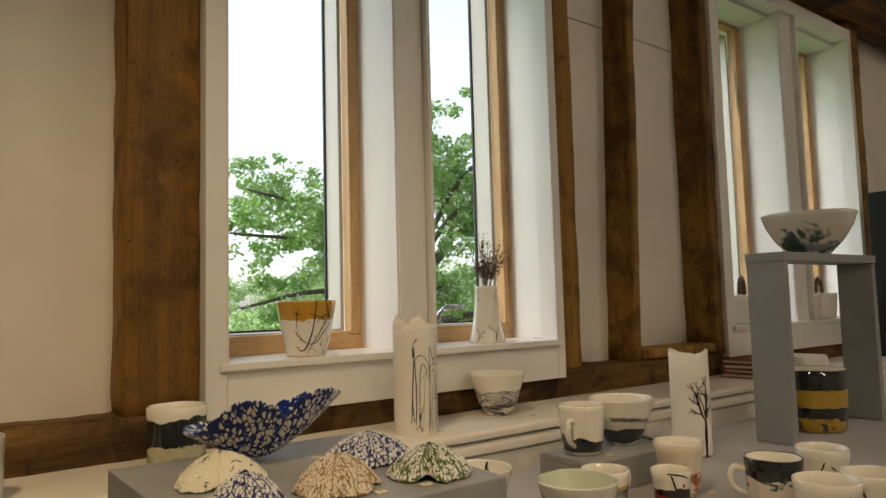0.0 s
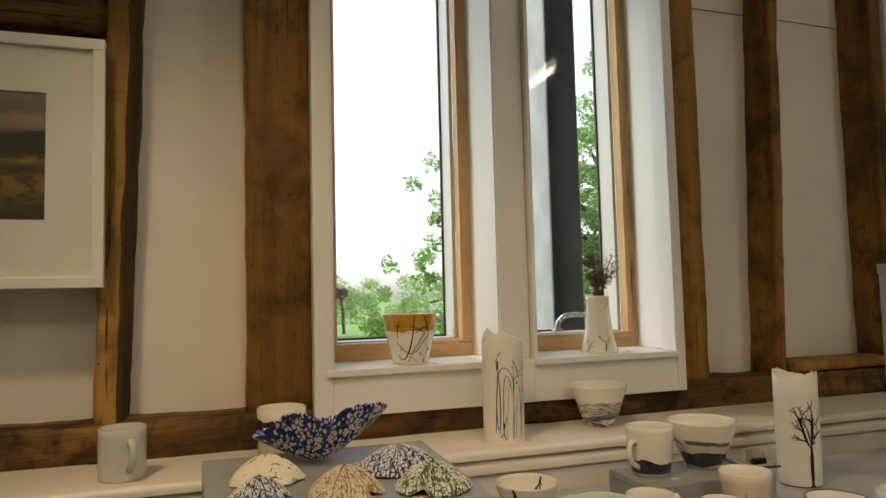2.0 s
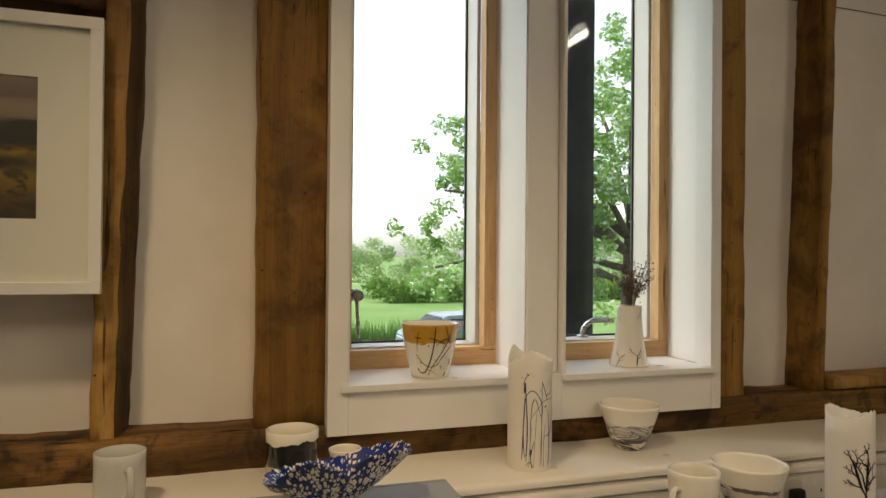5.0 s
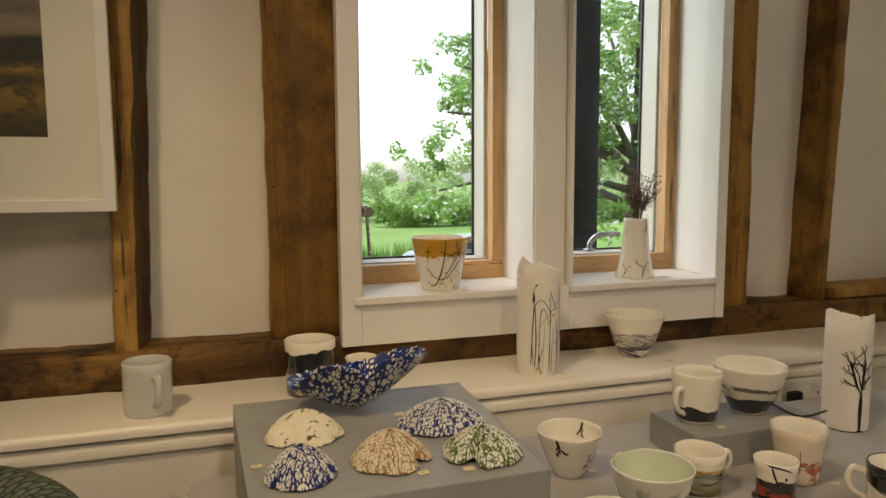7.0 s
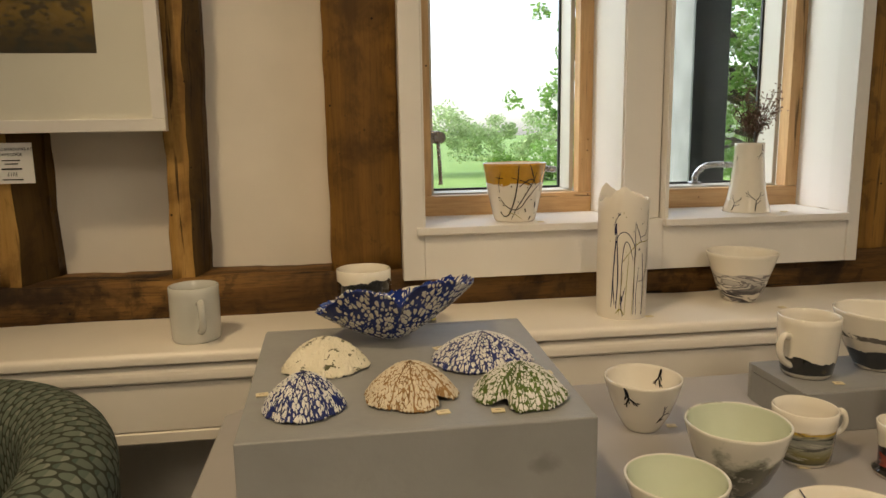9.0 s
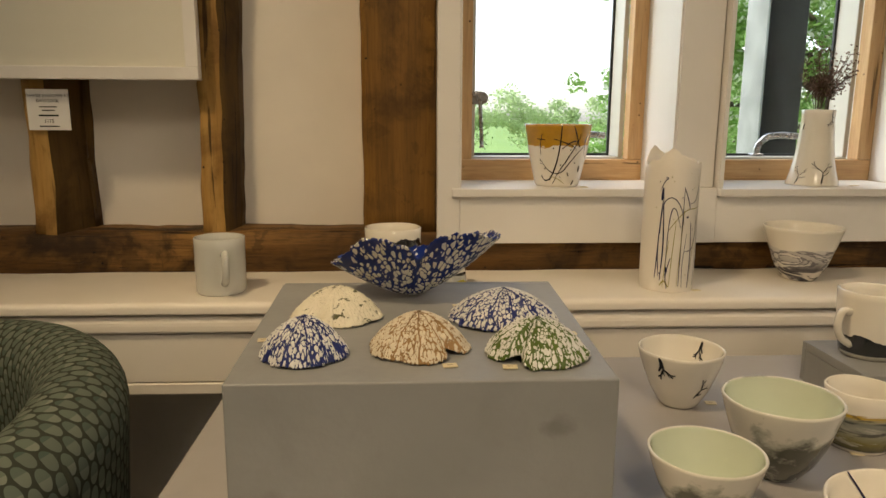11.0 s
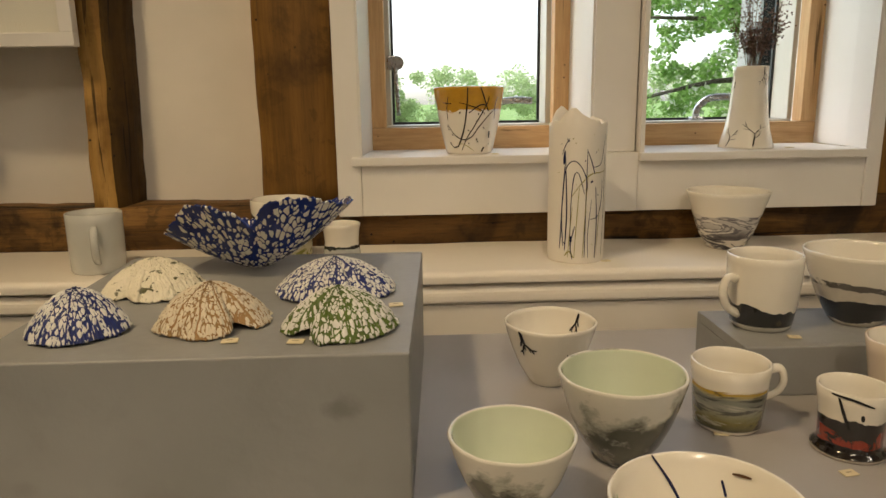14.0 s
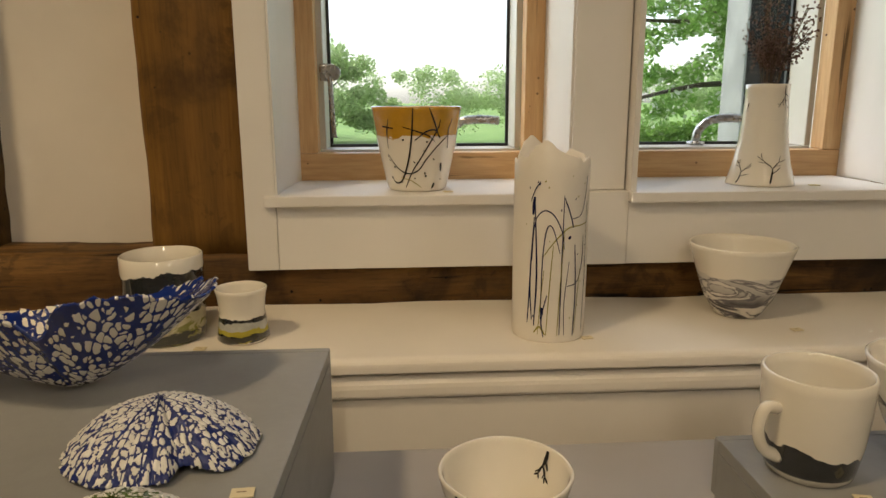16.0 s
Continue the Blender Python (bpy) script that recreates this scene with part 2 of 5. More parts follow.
def glaze(name, bands=(), base=CREAM, rough=0.12, speck=None, gloss=0.7):
    """Glazed porcelain. bands: (low, high, colour, wobble, scale, breakup) in metres of height."""
    g = Nodes(name)
    n0 = g.noise(g.obj, 30.0, 4)
    col = g.mix(n0, tuple(c * 0.93 for c in base), base)
    z = g.xyz(g.obj)[2]
    for i, (lo, hi, c, wob, s, brk) in enumerate(bands):
        shift = g.vmath("ADD", g.obj, (0.37 * i + 0.11, 0.21 * i, 0.05 * i))
        stretched = g.scale(shift, (1.0, 1.0, 1.6))
        w = g.noise(stretched, s, 4, 0.55, 0.6)
        zz = g.math("ADD", z, g.math("MULTIPLY", g.math("SUBTRACT", w, 0.5), wob))
        m = g.math("MULTIPLY", g.step(zz, lo - 0.0006, lo + 0.0006), g.math("SUBTRACT", 1.0, g.step(zz, hi - 0.0006, hi + 0.0006)))
        if brk > 0:
            b = g.noise(g.scale(shift, (1.0, 1.0, 1.5)), s * 1.7, 6, 0.62, 0.7)
            b = g.math("ADD", b, g.math("MULTIPLY", g.math("SUBTRACT", 0.5 * (lo + hi), z), 3.0))
            m = g.math("MULTIPLY", m, g.step(b, brk - 0.03, brk + 0.05))
        tone = g.mix(g.noise(shift, s * 3, 4), tuple(x * 0.7 for x in c), tuple(min(1, x * 1.25) for x in c))
        col = g.mix(m, col, tone)
    if speck:
        v = g.voronoi(g.obj, 60.0, "F1")
        pick = g.step(g.noise(g.obj, 26.0, 2), 0.55, 0.60)
        col = g.mix(g.math("MULTIPLY", g.math("SUBTRACT", 1.0, g.step(v.outputs["Distance"], 0.16, 0.22)), pick), col, speck)
    g.bump(n0, 0.05, 0.0006)
    return g.done(col, rough, coat=gloss)


INK = painted("ink_glaze", (0.012, 0.012, 0.016), 0.25, 0.1)
BLUEINK = painted("blue_ink_glaze", (0.015, 0.018, 0.07), 0.25, 0.1)
OLIVE = painted("olive_glaze", (0.33, 0.29, 0.06), 0.3, 0.1)
BROWNINK = painted("brown_glaze", (0.10, 0.05, 0.025), 0.3, 0.1)
GREENINK = painted("green_glaze", (0.08, 0.20, 0.04), 0.3, 0.1)
SAGE = glaze("sage_celadon", (), (0.64, 0.69, 0.54), 0.04, gloss=1.0)
WHITEWARE = glaze("white_porcelain", (), CREAM, 0.12)
BISQUE = glaze("unglazed_porcelain", (), (0.84, 0.79, 0.71), 0.55, gloss=0.0)


def reticulated(name, ground, cells, rough=0.3):
    """Raised pale cells over a coloured ground; the mesh's "cell" attribute says where they stand."""
    g = Nodes(name)
    at = g.tree.nodes.new("ShaderNodeAttribute")
    at.attribute_name = "cell"
    fine = g.noise(g.obj, 520.0, 3, 0.6)
    m = g.step(g.math("ADD", at.outputs["Fac"], g.math("MULTIPLY", g.math("SUBTRACT", fine, 0.5), 0.16)), 0.42, 0.58)
    tone = g.mix(g.noise(g.obj, 90.0, 4), tuple(c * 0.74 for c in cells), cells)
    gtone = g.mix(g.noise(g.obj, 40.0, 4), tuple(c * 0.5 for c in ground), tuple(min(1, c * 1.35) for c in ground))
    g.bump(g.math("ADD", m, g.math("MULTIPLY", g.noise(g.obj, 420.0, 4), 0.5)), 0.7, 0.0012)
    return g.done(g.mix(m, gtone, tone), rough, coat=0.2)


# ---- mesh helpers ----
def thing(name, label, category, at=(0, 0, 0), group="", rz=0.0, kind=""):
    ob = new(name)
    ob.empty_display_size = 0.02
    ob.matrix_world = pose(*at, 0, 0, rz)
    return tagged(ob, label, category, group, kind)


def solid(name, bm, materials):
    me = bpy.data.meshes.new(name)
    bm.normal_update()
    bm.to_mesh(me)
    bm.free()
    for m in materials if isinstance(materials, (list, tuple)) else [materials]:
        me.materials.append(m)
    return me


def part(name, bm, material, parent, label=""):
    """One mesh object under a thing or a part; the mesh is in the parent's own coordinates."""
    ob = new(name, solid(name, bm, material))
    ob.parent = parent
    return tagged(ob, label)


def lone(name, bm, material, label, category, at=(0, 0, 0), rz=0.0, group="", kind=""):
    """A thing of one mesh."""
    ob = new(name, solid(name, bm, material))
    ob.matrix_world = pose(*at, 0, 0, rz)
    return tagged(ob, label, category, group, kind)


def structure(name, bm, material, label, category):
    return lone(name, bm, material, label, category, kind="structure")


def prism(corners, z0, z1, bevel=0.0, bm=None, segments=2):
    """An upright prism over a ring of (x, y) corners, counter-clockwise."""
    bm = bm or bmesh.new()
    lo = [bm.verts.new((x, y, z0)) for x, y in corners]
    hi = [bm.verts.new((x, y, z1)) for x, y in corners]
    n = len(corners)
    faces = [bm.faces.new(lo[::-1]), bm.faces.new(hi)]
    faces += [bm.faces.new((lo[i], lo[(i + 1) % n], hi[(i + 1) % n], hi[i])) for i in range(n)]
    if bevel:
        edges = list({e for f in faces for e in f.edges})
        bmesh.ops.bevel(bm, geom=edges, offset=bevel, segments=segments, affect="EDGES", profile=0.6)
    return bm


def block(x0, x1, y0, y1, z0, z1, bevel=0.0, bm=None):
    return prism([(x0, y0), (x1, y0), (x1, y1), (x0, y1)], z0, z1, bevel, bm)


def beam(x0, x1, y0, y1, z0, z1, axis, rough=0.004, seed=0, lean=0.0, cell=0.045, chamfer=0.006, wane=None):
    """A hewn timber: a long box with wavy arrises, worn edges and an optional lean along x."""
    lens = [x1 - x0, y1 - y0, z1 - z0]
    others = [a for a in range(3) if a != axis]
    n = max(2, int(lens[axis] / cell))
    a, b = others
    la, lb, c = lens[a], lens[b], chamfer
    ring = [(c, 0), (la * 0.5, 0), (la - c, 0), (la, c), (la, lb * 0.5), (la, lb - c), (la - c, lb), (la * 0.5, lb), (c, lb), (0, lb - c), (0, lb * 0.5), (0, c)]
    if wane:
        ring[1:4] = [((la - wane[0]) * 0.5, 0), (la - wane[0], 0), (la, wane[1])]
    base = [x0, y0, z0]
    bm = bmesh.new()
    rows = []
    for i in range(n + 1):
        row = []
        for k, (u, v) in enumerate(ring):
            p = list(base)
            p[axis] += lens[axis] * i / n
            p[a] += u
            p[b] += v
            q = Vector(p)
            w = noise.noise_vector(q * 9.0 + Vector((seed * 3.7, seed, k * 0.35))) + 0.5 * noise.noise_vector(q * 34.0 + Vector((seed, 5.0, k * 0.9)))
            q[a] += w[0] * rough
            q[b] += w[1] * rough * 0.6
            if axis == 2:
                q.x += lean * i / n
            row.append(bm.verts.new(q))
        rows.append(row)
    m = len(ring)
    for i in range(n):
        for k in range(m):
            f = bm.faces.new((rows[i][k], rows[i][(k + 1) % m], rows[i + 1][(k + 1) % m], rows[i + 1][k]))
            f.smooth = not (wane and k in (1, 2, 3))
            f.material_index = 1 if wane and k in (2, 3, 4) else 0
    bm.faces.new(rows[0][::-1])
    bm.faces.new(rows[-1])
    bmesh.ops.recalc_face_normals(bm, faces=bm.faces)
    return bm


def spline(points, n=6):
    """Points along a smooth line through the given ones."""
    p = [Vector(q) for q in points]
    p = [p[0] * 2 - p[1]] + p + [p[-1] * 2 - p[-2]]
    out = []
    for i in range(1, len(p) - 2):
        for k in range(n):
            t = k / n
            a, b, c, d = p[i - 1], p[i], p[i + 1], p[i + 2]
            out.append(0.5 * (2 * b + (c - a) * t + (2 * a - 5 * b + 4 * c - d) * t * t + (3 * b - a - 3 * c + d) * t ** 3))
    return out + [p[-2]]


def tube(points, radii, seg=8, bm=None, flat=1.0):
    """A tube along points; radii: one number or one for each point."""
    bm = bm or bmesh.new()
    n = len(points)
    rad = radii if isinstance(radii, (list, tuple)) else [radii] * n
    rows = []
    side = None
    for i, p in enumerate(points):
        d = (Vector(points[min(i + 1, n - 1)]) - Vector(points[max(i - 1, 0)])).normalized()
        if side is None:
            side = d.orthogonal().normalized()
        side = (side - d * side.dot(d)).normalized()
        up = d.cross(side)
        rows.append([bm.verts.new(Vector(p) + rad[i] * (math.cos(2 * math.pi * k / seg) * side * flat + math.sin(2 * math.pi * k / seg) * up)) for k in range(seg)])
    for i in range(n - 1):
        for k in range(seg):
            bm.faces.new((rows[i][k], rows[i][(k + 1) % seg], rows[i + 1][(k + 1) % seg], rows[i + 1][k])).smooth = True
    bm.faces.new(rows[0][::-1])
    bm.faces.new(rows[-1])
    return bm


def lathe(outer, thick=0.003, seg=56, wob=0.0, seed=0, rim=None, inner_slot=0, foot=0.0):
    """A thrown vessel from its outer profile (r, z), foot to rim; wob: unevenness of the walls; rim: a torn edge's height by angle."""
    fine = []
    for i in range(len(outer) - 1):
        (r0, z0), (r1, z1) = outer[i], outer[i + 1]
        for k in range(3):
            fine.append((r0 + (r1 - r0) * k / 3, z0 + (z1 - z0) * k / 3))
    fine.append(outer[-1])
    top = fine[-1]
    prof = [(0.0005, foot), (fine[0][0] * 0.7, foot), (fine[0][0] * 0.94, 0.0)] + fine
    prof.append((top[0] - thick * 0.5, top[1] + thick * 0.35))
    split = len(prof)
    inside = [(max(r - thick, 0.001), z) for r, z in fine[::-1] if z > thick * 1.5]
    prof += inside + [(inside[-1][0] * 0.5, thick * 1.2), (0.0005, thick)]
    height = top[1]
    bm = bmesh.new()
    rows = []
    for r, z in prof:
        row = []
        for k in range(seg):
            a = 2 * math.pi * k / seg
            h = max(0.0, z / height)
            q = Vector((math.cos(a), math.sin(a), z * 6.0))
            rr = r * (1 + wob * h * (noise.noise(q * 1.1 + Vector((seed, 0, 0))) + 0.4 * noise.noise(q * 3.3 + Vector((0, seed, 0)))))
            zz = z + wob * 0.5 * height * h * h * noise.noise(Vector((math.cos(a) * 1.3, math.sin(a) * 1.3, seed)))
            if rim and h > 0.8:
                zz += rim(a) * ((h - 0.8) / 0.2)
            row.append(bm.verts.new((rr * math.cos(a), rr * math.sin(a), zz)))
        rows.append(row)
    for i in range(len(rows) - 1):
        for k in range(seg):
            f = bm.faces.new((rows[i][k], rows[i][(k + 1) % seg], rows[i + 1][(k + 1) % seg], rows[i + 1][k]))
            f.smooth = True
            if i >= split:
                f.material_index = inner_slot
    bm.faces.new(rows[0][::-1])
    bm.faces.new(rows[-1])
    return bm


def radius_at(outer, z):
    for (r0, z0), (r1, z1) in zip(outer, outer[1:]):
        if z0 <= z <= z1:
            return r0 + (r1 - r0) * (z - z0) / max(z1 - z0, 1e-6)
    return outer[-1][0] if z > outer[-1][1] else outer[0][0]


def brush(outer, lines, proud=0.0005, bm=None, inside=0.0):
    """Painted strokes on a thrown wall. lines: (width, [(sideways metres from angle 0, height), ...])."""
    bm = bm or bmesh.new()
    for width, pts in lines:
        pts = [Vector((s, z, 0)) for s, z in pts]
        pts = spline(pts, 5) if len(pts) > 2 else [pts[0].lerp(pts[1], k / 6) for k in range(7)]
        n = len(pts)
        prev = None
        for i, p in enumerate(pts):
            d = (pts[min(i + 1, n - 1)] - pts[max(i - 1, 0)])
            d = d.normalized() if d.length > 1e-7 else Vector((0, 1, 0))
            w = width * 0.5 * (0.45 + 0.55 * math.sin(math.pi * min(1, (i + 1.0) / (n + 1))) + 0.18 * noise.noise(p * 300))
            nrm = Vector((-d.y, d.x, 0)) * w
            pair = []
            for q in (p + nrm, p - nrm):
                r = radius_at(outer, q.y)
                a = q.x / max(radius_at(outer, outer[-1][1] * 0.6), 0.01)
                r = r - inside - proud if inside else r + proud
                pair.append(bm.verts.new((r * math.cos(a), r * math.sin(a), q.y)))
            if prev:
                bm.faces.new((prev[0], prev[1], pair[1], pair[0]))
            prev = pair
    return bm


def twig(x, z, ang, length, width, depth, rnd, out):
    """A small painted tree: strokes that fork."""
    pts = [(x, z)]
    a = ang
    for k in range(3):
        a += rnd.uniform(-0.22, 0.22)
        x += math.sin(a) * length / 3
        z += math.cos(a) * length / 3
        pts.append((x, z))
    out.append((width, pts))
    if depth > 0:
        for s in (-1, 1):
            twig(x, z, a + s * rnd.uniform(0.25, 0.75), length * rnd.uniform(0.55, 0.8), width * 0.66, depth - 1, rnd, out)
        k = rnd.choice((1, 2))
        twig(pts[k][0], pts[k][1], ang + rnd.choice((-1, 1)) * rnd.uniform(0.5, 0.9), length * 0.6, width * 0.55, depth - 2 if depth > 1 else 0, rnd, out)
    return out


def cup_handle(outer, angle, z0, z1, out=0.026, rad=0.0048):
    """A looped handle on the wall at an angle in degrees."""
    r0, r1 = radius_at(outer, z0), radius_at(outer, z1)
    pts = [(r1 - 0.002, 0, z1), (r1 + out * 0.7, 0, z1 + 0.002), (r1 + out, 0, z1 - (z1 - z0) * 0.35), (r0 + out * 0.85, 0, z0 + (z1 - z0) * 0.25), (r0 - 0.001, 0, z0)]
    m = pose(0, 0, 0, 0, 0, angle)
    return tube([m @ p for p in spline(pts, 6)], rad, 10, flat=1.35)


# ---- the room ----
SILL, TOPZ = 1.115, 2.36
WALL_Y, BACK_Y = 1.42, 1.60
SHIFT = 1.768
LEFT_X, RIGHT_X, FRONT_Y, CEIL_Z = -2.3, 4.3, -3.6, 3.0

structure("floor", block(LEFT_X, RIGHT_X, FRONT_Y, BACK_Y, -0.08, 0.0), CARPET, "dark grey carpeted gallery floor", "floor")
structure("ceiling", block(LEFT_X, RIGHT_X, FRONT_Y, BACK_Y, CEIL_Z, CEIL_Z + 0.1), CEIL, "plain off-white ceiling of the gallery", "ceiling")
structure("wall_south", block(LEFT_X, RIGHT_X, FRONT_Y - 0.15, FRONT_Y, 0, CEIL_Z), PLASTER, "plain plastered wall behind the walker", "wall")
structure("wall_west", block(LEFT_X - 0.15, LEFT_X, FRONT_Y, BACK_Y, 0, CEIL_Z), PLASTER, "plain plastered end wall", "wall")
structure("wall_east", block(RIGHT_X, RIGHT_X + 0.15, FRONT_Y, BACK_Y, 0, CEIL_Z), PLASTER, "plain plastered end wall beyond the windows", "wall")

north = tagged(new("wall_north"), "white plastered wall with exposed oak timbers and two windows", "wall", kind="structure")
GROUND = -1.75
WIDER = 1.17
W1, W2 = 0.44, 1.385
V1, M1, M2, V2 = [2.19 + (x + SHIFT - 2.19) * WIDER for x in (0.44, 0.8825, 0.944, 1.385)]
for x0, x1, z0, z1 in ((LEFT_X, W1, GROUND, CEIL_Z), (W2, V1, GROUND, CEIL_Z), (V2, RIGHT_X, GROUND, CEIL_Z)):
    part("plaster", block(x0, x1, WALL_Y, BACK_Y, z0, z1), PLASTER, north)
for x0, x1, z0, z1 in ((W1, W2, GROUND, 1.10), (W1, W2, TOPZ, CEIL_Z), (V1, V2, GROUND, 1.10), (V1, V2, TOPZ, CEIL_Z), (0.8825, 0.944, 1.10, TOPZ), (M1, M2, 1.10, TOPZ)):
    part("plaster", block(x0, x1, 1.352, BACK_Y, z0, z1), PLASTER, north)

# exposed frame
structure("sole_plate", beam(LEFT_X, RIGHT_X, 1.312, 1.45, 0.95, 1.030, 0, 0.0075, 3, cell=0.025), OAK_H, "long dark hewn oak beam along the foot of the wall", "beam")
structure("wall_plate", beam(LEFT_X, RIGHT_X, 1.20, 1.375, 2.47, 2.66, 0, 0.006, 4, cell=0.06), OAK_H, "dark oak wall plate above the windows", "beam")


def stud(x0, x1, yf, z0, seed, lean=0.0, mat=OAK_V, rough=0.006, label="rough upright oak stud in the white wall", wane=None):
    # Second slot is a darker oak on the right chamfer and side face.
    return structure("timber_stud", beam(x0, x1, yf, 1.45, z0, 2.48, 2, rough, seed, lean, wane=wane), [mat, OAK_SIDE] if wane else mat, label, "timber stud")


stud(0.285, 0.4225, 1.320, 1.022, 11, -0.002, rough=0.0055, label="broad upright oak post beside the window")
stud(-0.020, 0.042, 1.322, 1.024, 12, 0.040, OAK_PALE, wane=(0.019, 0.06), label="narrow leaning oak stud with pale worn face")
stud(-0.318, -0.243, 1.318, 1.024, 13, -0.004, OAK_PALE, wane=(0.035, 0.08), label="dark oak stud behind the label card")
stud(-1.02, -0.90, 1.320, 1.024, 14)
stud(1.395, 1.498, 1.324, 1.0, 15, 0.002, OAK_V, 0.004, label="slim oak post against the window casing")
stud(1.722, 1.760, 1.318, 1.024, 16, 0.055)
stud(2.140, 2.186, 1.300, 1.024, 17, 0.0)
stud(3.37, 3.48, 1.32, 1.024, 18)
# Added dark beam stands in for the shade on the plaster above the picture.
structure("shade_rail", beam(-0.90, 0.0, 1.34, 1.45, 1.85, 2.05, 0, 0.006, 21), OAK_H, "dark rail standing in for shaded plaster above the picture", "beam")
lone("timber_block", beam(1.765, 2.13, 1.30, 1.412, 1.034, 1.062, 0, 0.002, 22, chamfer=0.004), OAK_PALE, "pale offcut board lying on the oak beam", "wood board")


# ---- windows ----
def frame_ring(x0, x1, y0, y1, z0, z1, w, parent, name, mats, wb=None, bevel=0.002):
    """Four members round an opening, stiles between rails."""
    wb = wb or w
    part(name + "_rail", block(x0, x1, y0, y1, z0, z0 + wb, bevel), mats[0], parent)
    part(name + "_rail", block(x0, x1, y0, y1, z1 - w, z1, bevel), mats[0], parent)
    part(name + "_stile", block(x0, x0 + w, y0, y1, z0 + wb + 0.0005, z1 - w - 0.0005, bevel), mats[1], parent)
    part(name + "_stile", block(x1 - w, x1, y0, y1, z0 + wb + 0.0005, z1 - w - 0.0005, bevel), mats[1], parent)


def casement(win, x0, x1, lever):
    """One glazed light between x0 and x1."""
    frame_ring(x0, x1, 1.4745, 1.510, SILL - 0.014, TOPZ + 0.002, 0.031, win, "wooden_frame", (PINE_H, PINE_V), 0.057)
    frame_ring(x0 + 0.030, x1 - 0.030, 1.512, 1.592, SILL + 0.036, TOPZ - 0.04, 0.0105, win, "sash_lining", (SASH, SASH))
    frame_ring(x0 + 0.0405, x1 - 0.0405, 1.581, 1.588, SILL + 0.0465, TOPZ - 0.0505, 0.005, win, "gasket", (RUBBER, RUBBER), bevel=0.0)
    pane = part("pane", block(x0 + 0.042, x1 - 0.042, 1.589, 1.593, SILL + 0.048, TOPZ - 0.052), DUSTY_GLASS, win, "clear window glass")
    pane.visible_shadow = False
    xh = (x0 + x1) / 2 + lever
    part("window_stay", tube(spline([(xh, 1.558, SILL + 0.050), (xh + 0.003, 1.555, SILL + 0.072), (xh + 0.020, 1.548, SILL + 0.090), (xh + 0.05, 1.543, SILL + 0.094), (xh + 0.085, 1.541, SILL + 0.092)]), 0.0075, 10), CHROME, win, "curved chrome lever stay")
    part("stay_foot", block(xh - 0.013, xh + 0.013, 1.545, 1.569, SILL + 0.0475, SILL + 0.054, 0.003), CHROME, win)


def casing_boards(win, dx):
    x0, x1 = 0.422 + dx, 1.393 + dx
    lo, hi = 1.011, 2.41
    y0, y1 = 1.290, 1.351
    part("casing_board", block(x0, 0.464 + dx, y0, y1, lo, hi, 0.002), CASING, win)
    part("casing_board", block(1.3665 + dx, x1, y0, y1, lo, hi, 0.002), CASING, win)
    part("casing_board", block(0.8745 + dx, 0.952 + dx, y0 + 0.020, y1, 1.1155, TOPZ, 0.002), CASING, win)
    part("casing_board", block(0.8745 + dx, 0.953 + dx, y0 + 0.002, y1, lo, 1.1150, 0.001), CASING, win)
    part("casing_board", block(0.9545 + dx, 0.963 + dx, y0, y1, SILL, TOPZ, 0.001), CASING, win)
    part("casing_board", block(0.4645 + dx, 0.874 + dx, y0 + 0.002, y1, lo, 1.0995, 0.0015), CASING, win)
    part("casing_board", block(0.9535 + dx, 1.366 + dx, y0 + 0.003, y1, lo, 1.0995, 0.0015), CASING, win)
    part("casing_board", block(0.4645 + dx, 1.366 + dx, y0, y1, TOPZ + 0.0005, hi, 0.002), CASING, win)
    part("window_sill", block(0.449 + dx, 0.872 + dx, 1.280, 1.474, 1.100, SILL, 0.0025), CASING, win)
    part("window_sill", block(0.9535 + dx, 1.365 + dx, 1.280, 1.474, 1.100, SILL, 0.0025), CASING, win)
    for a0, a1, b0, b1 in ((0.444, 0.466, 0.440, 0.4745), (0.8725, 0.882, 0.8665, 0.882), (0.946, 0.9635, 0.946, 0.962), (1.3655, 1.386, 1.3735, 1.386)):
        part("reveal_board", prism([(a0 + dx, 1.3515), (a1 + dx, 1.3515), (b1 + dx, 1.474), (b0 + dx, 1.474)], SILL + 0.0005, TOPZ - 0.0005), CASING, win)
    part("reveal_board", block(0.4665 + dx, 0.8660 + dx, 1.3515, 1.474, TOPZ - 0.012, TOPZ - 0.0008), CASING, win)
    part("reveal_board", block(0.9640 + dx, 1.3650 + dx, 1.3515, 1.474, TOPZ - 0.012, TOPZ - 0.0008), CASING, win)
    for u0, u1, v0, v1 in ((0.8715, 0.8742, 1.3155, 1.351), (0.4643, 0.4668, 1.2905, 1.351), (1.3635, 1.3662, 1.2905, 1.351)):
        part("reveal_lip", block(u0 + dx, u1 + dx, v0, v1, SILL + 0.0005, TOPZ - 0.001), CASING, win)


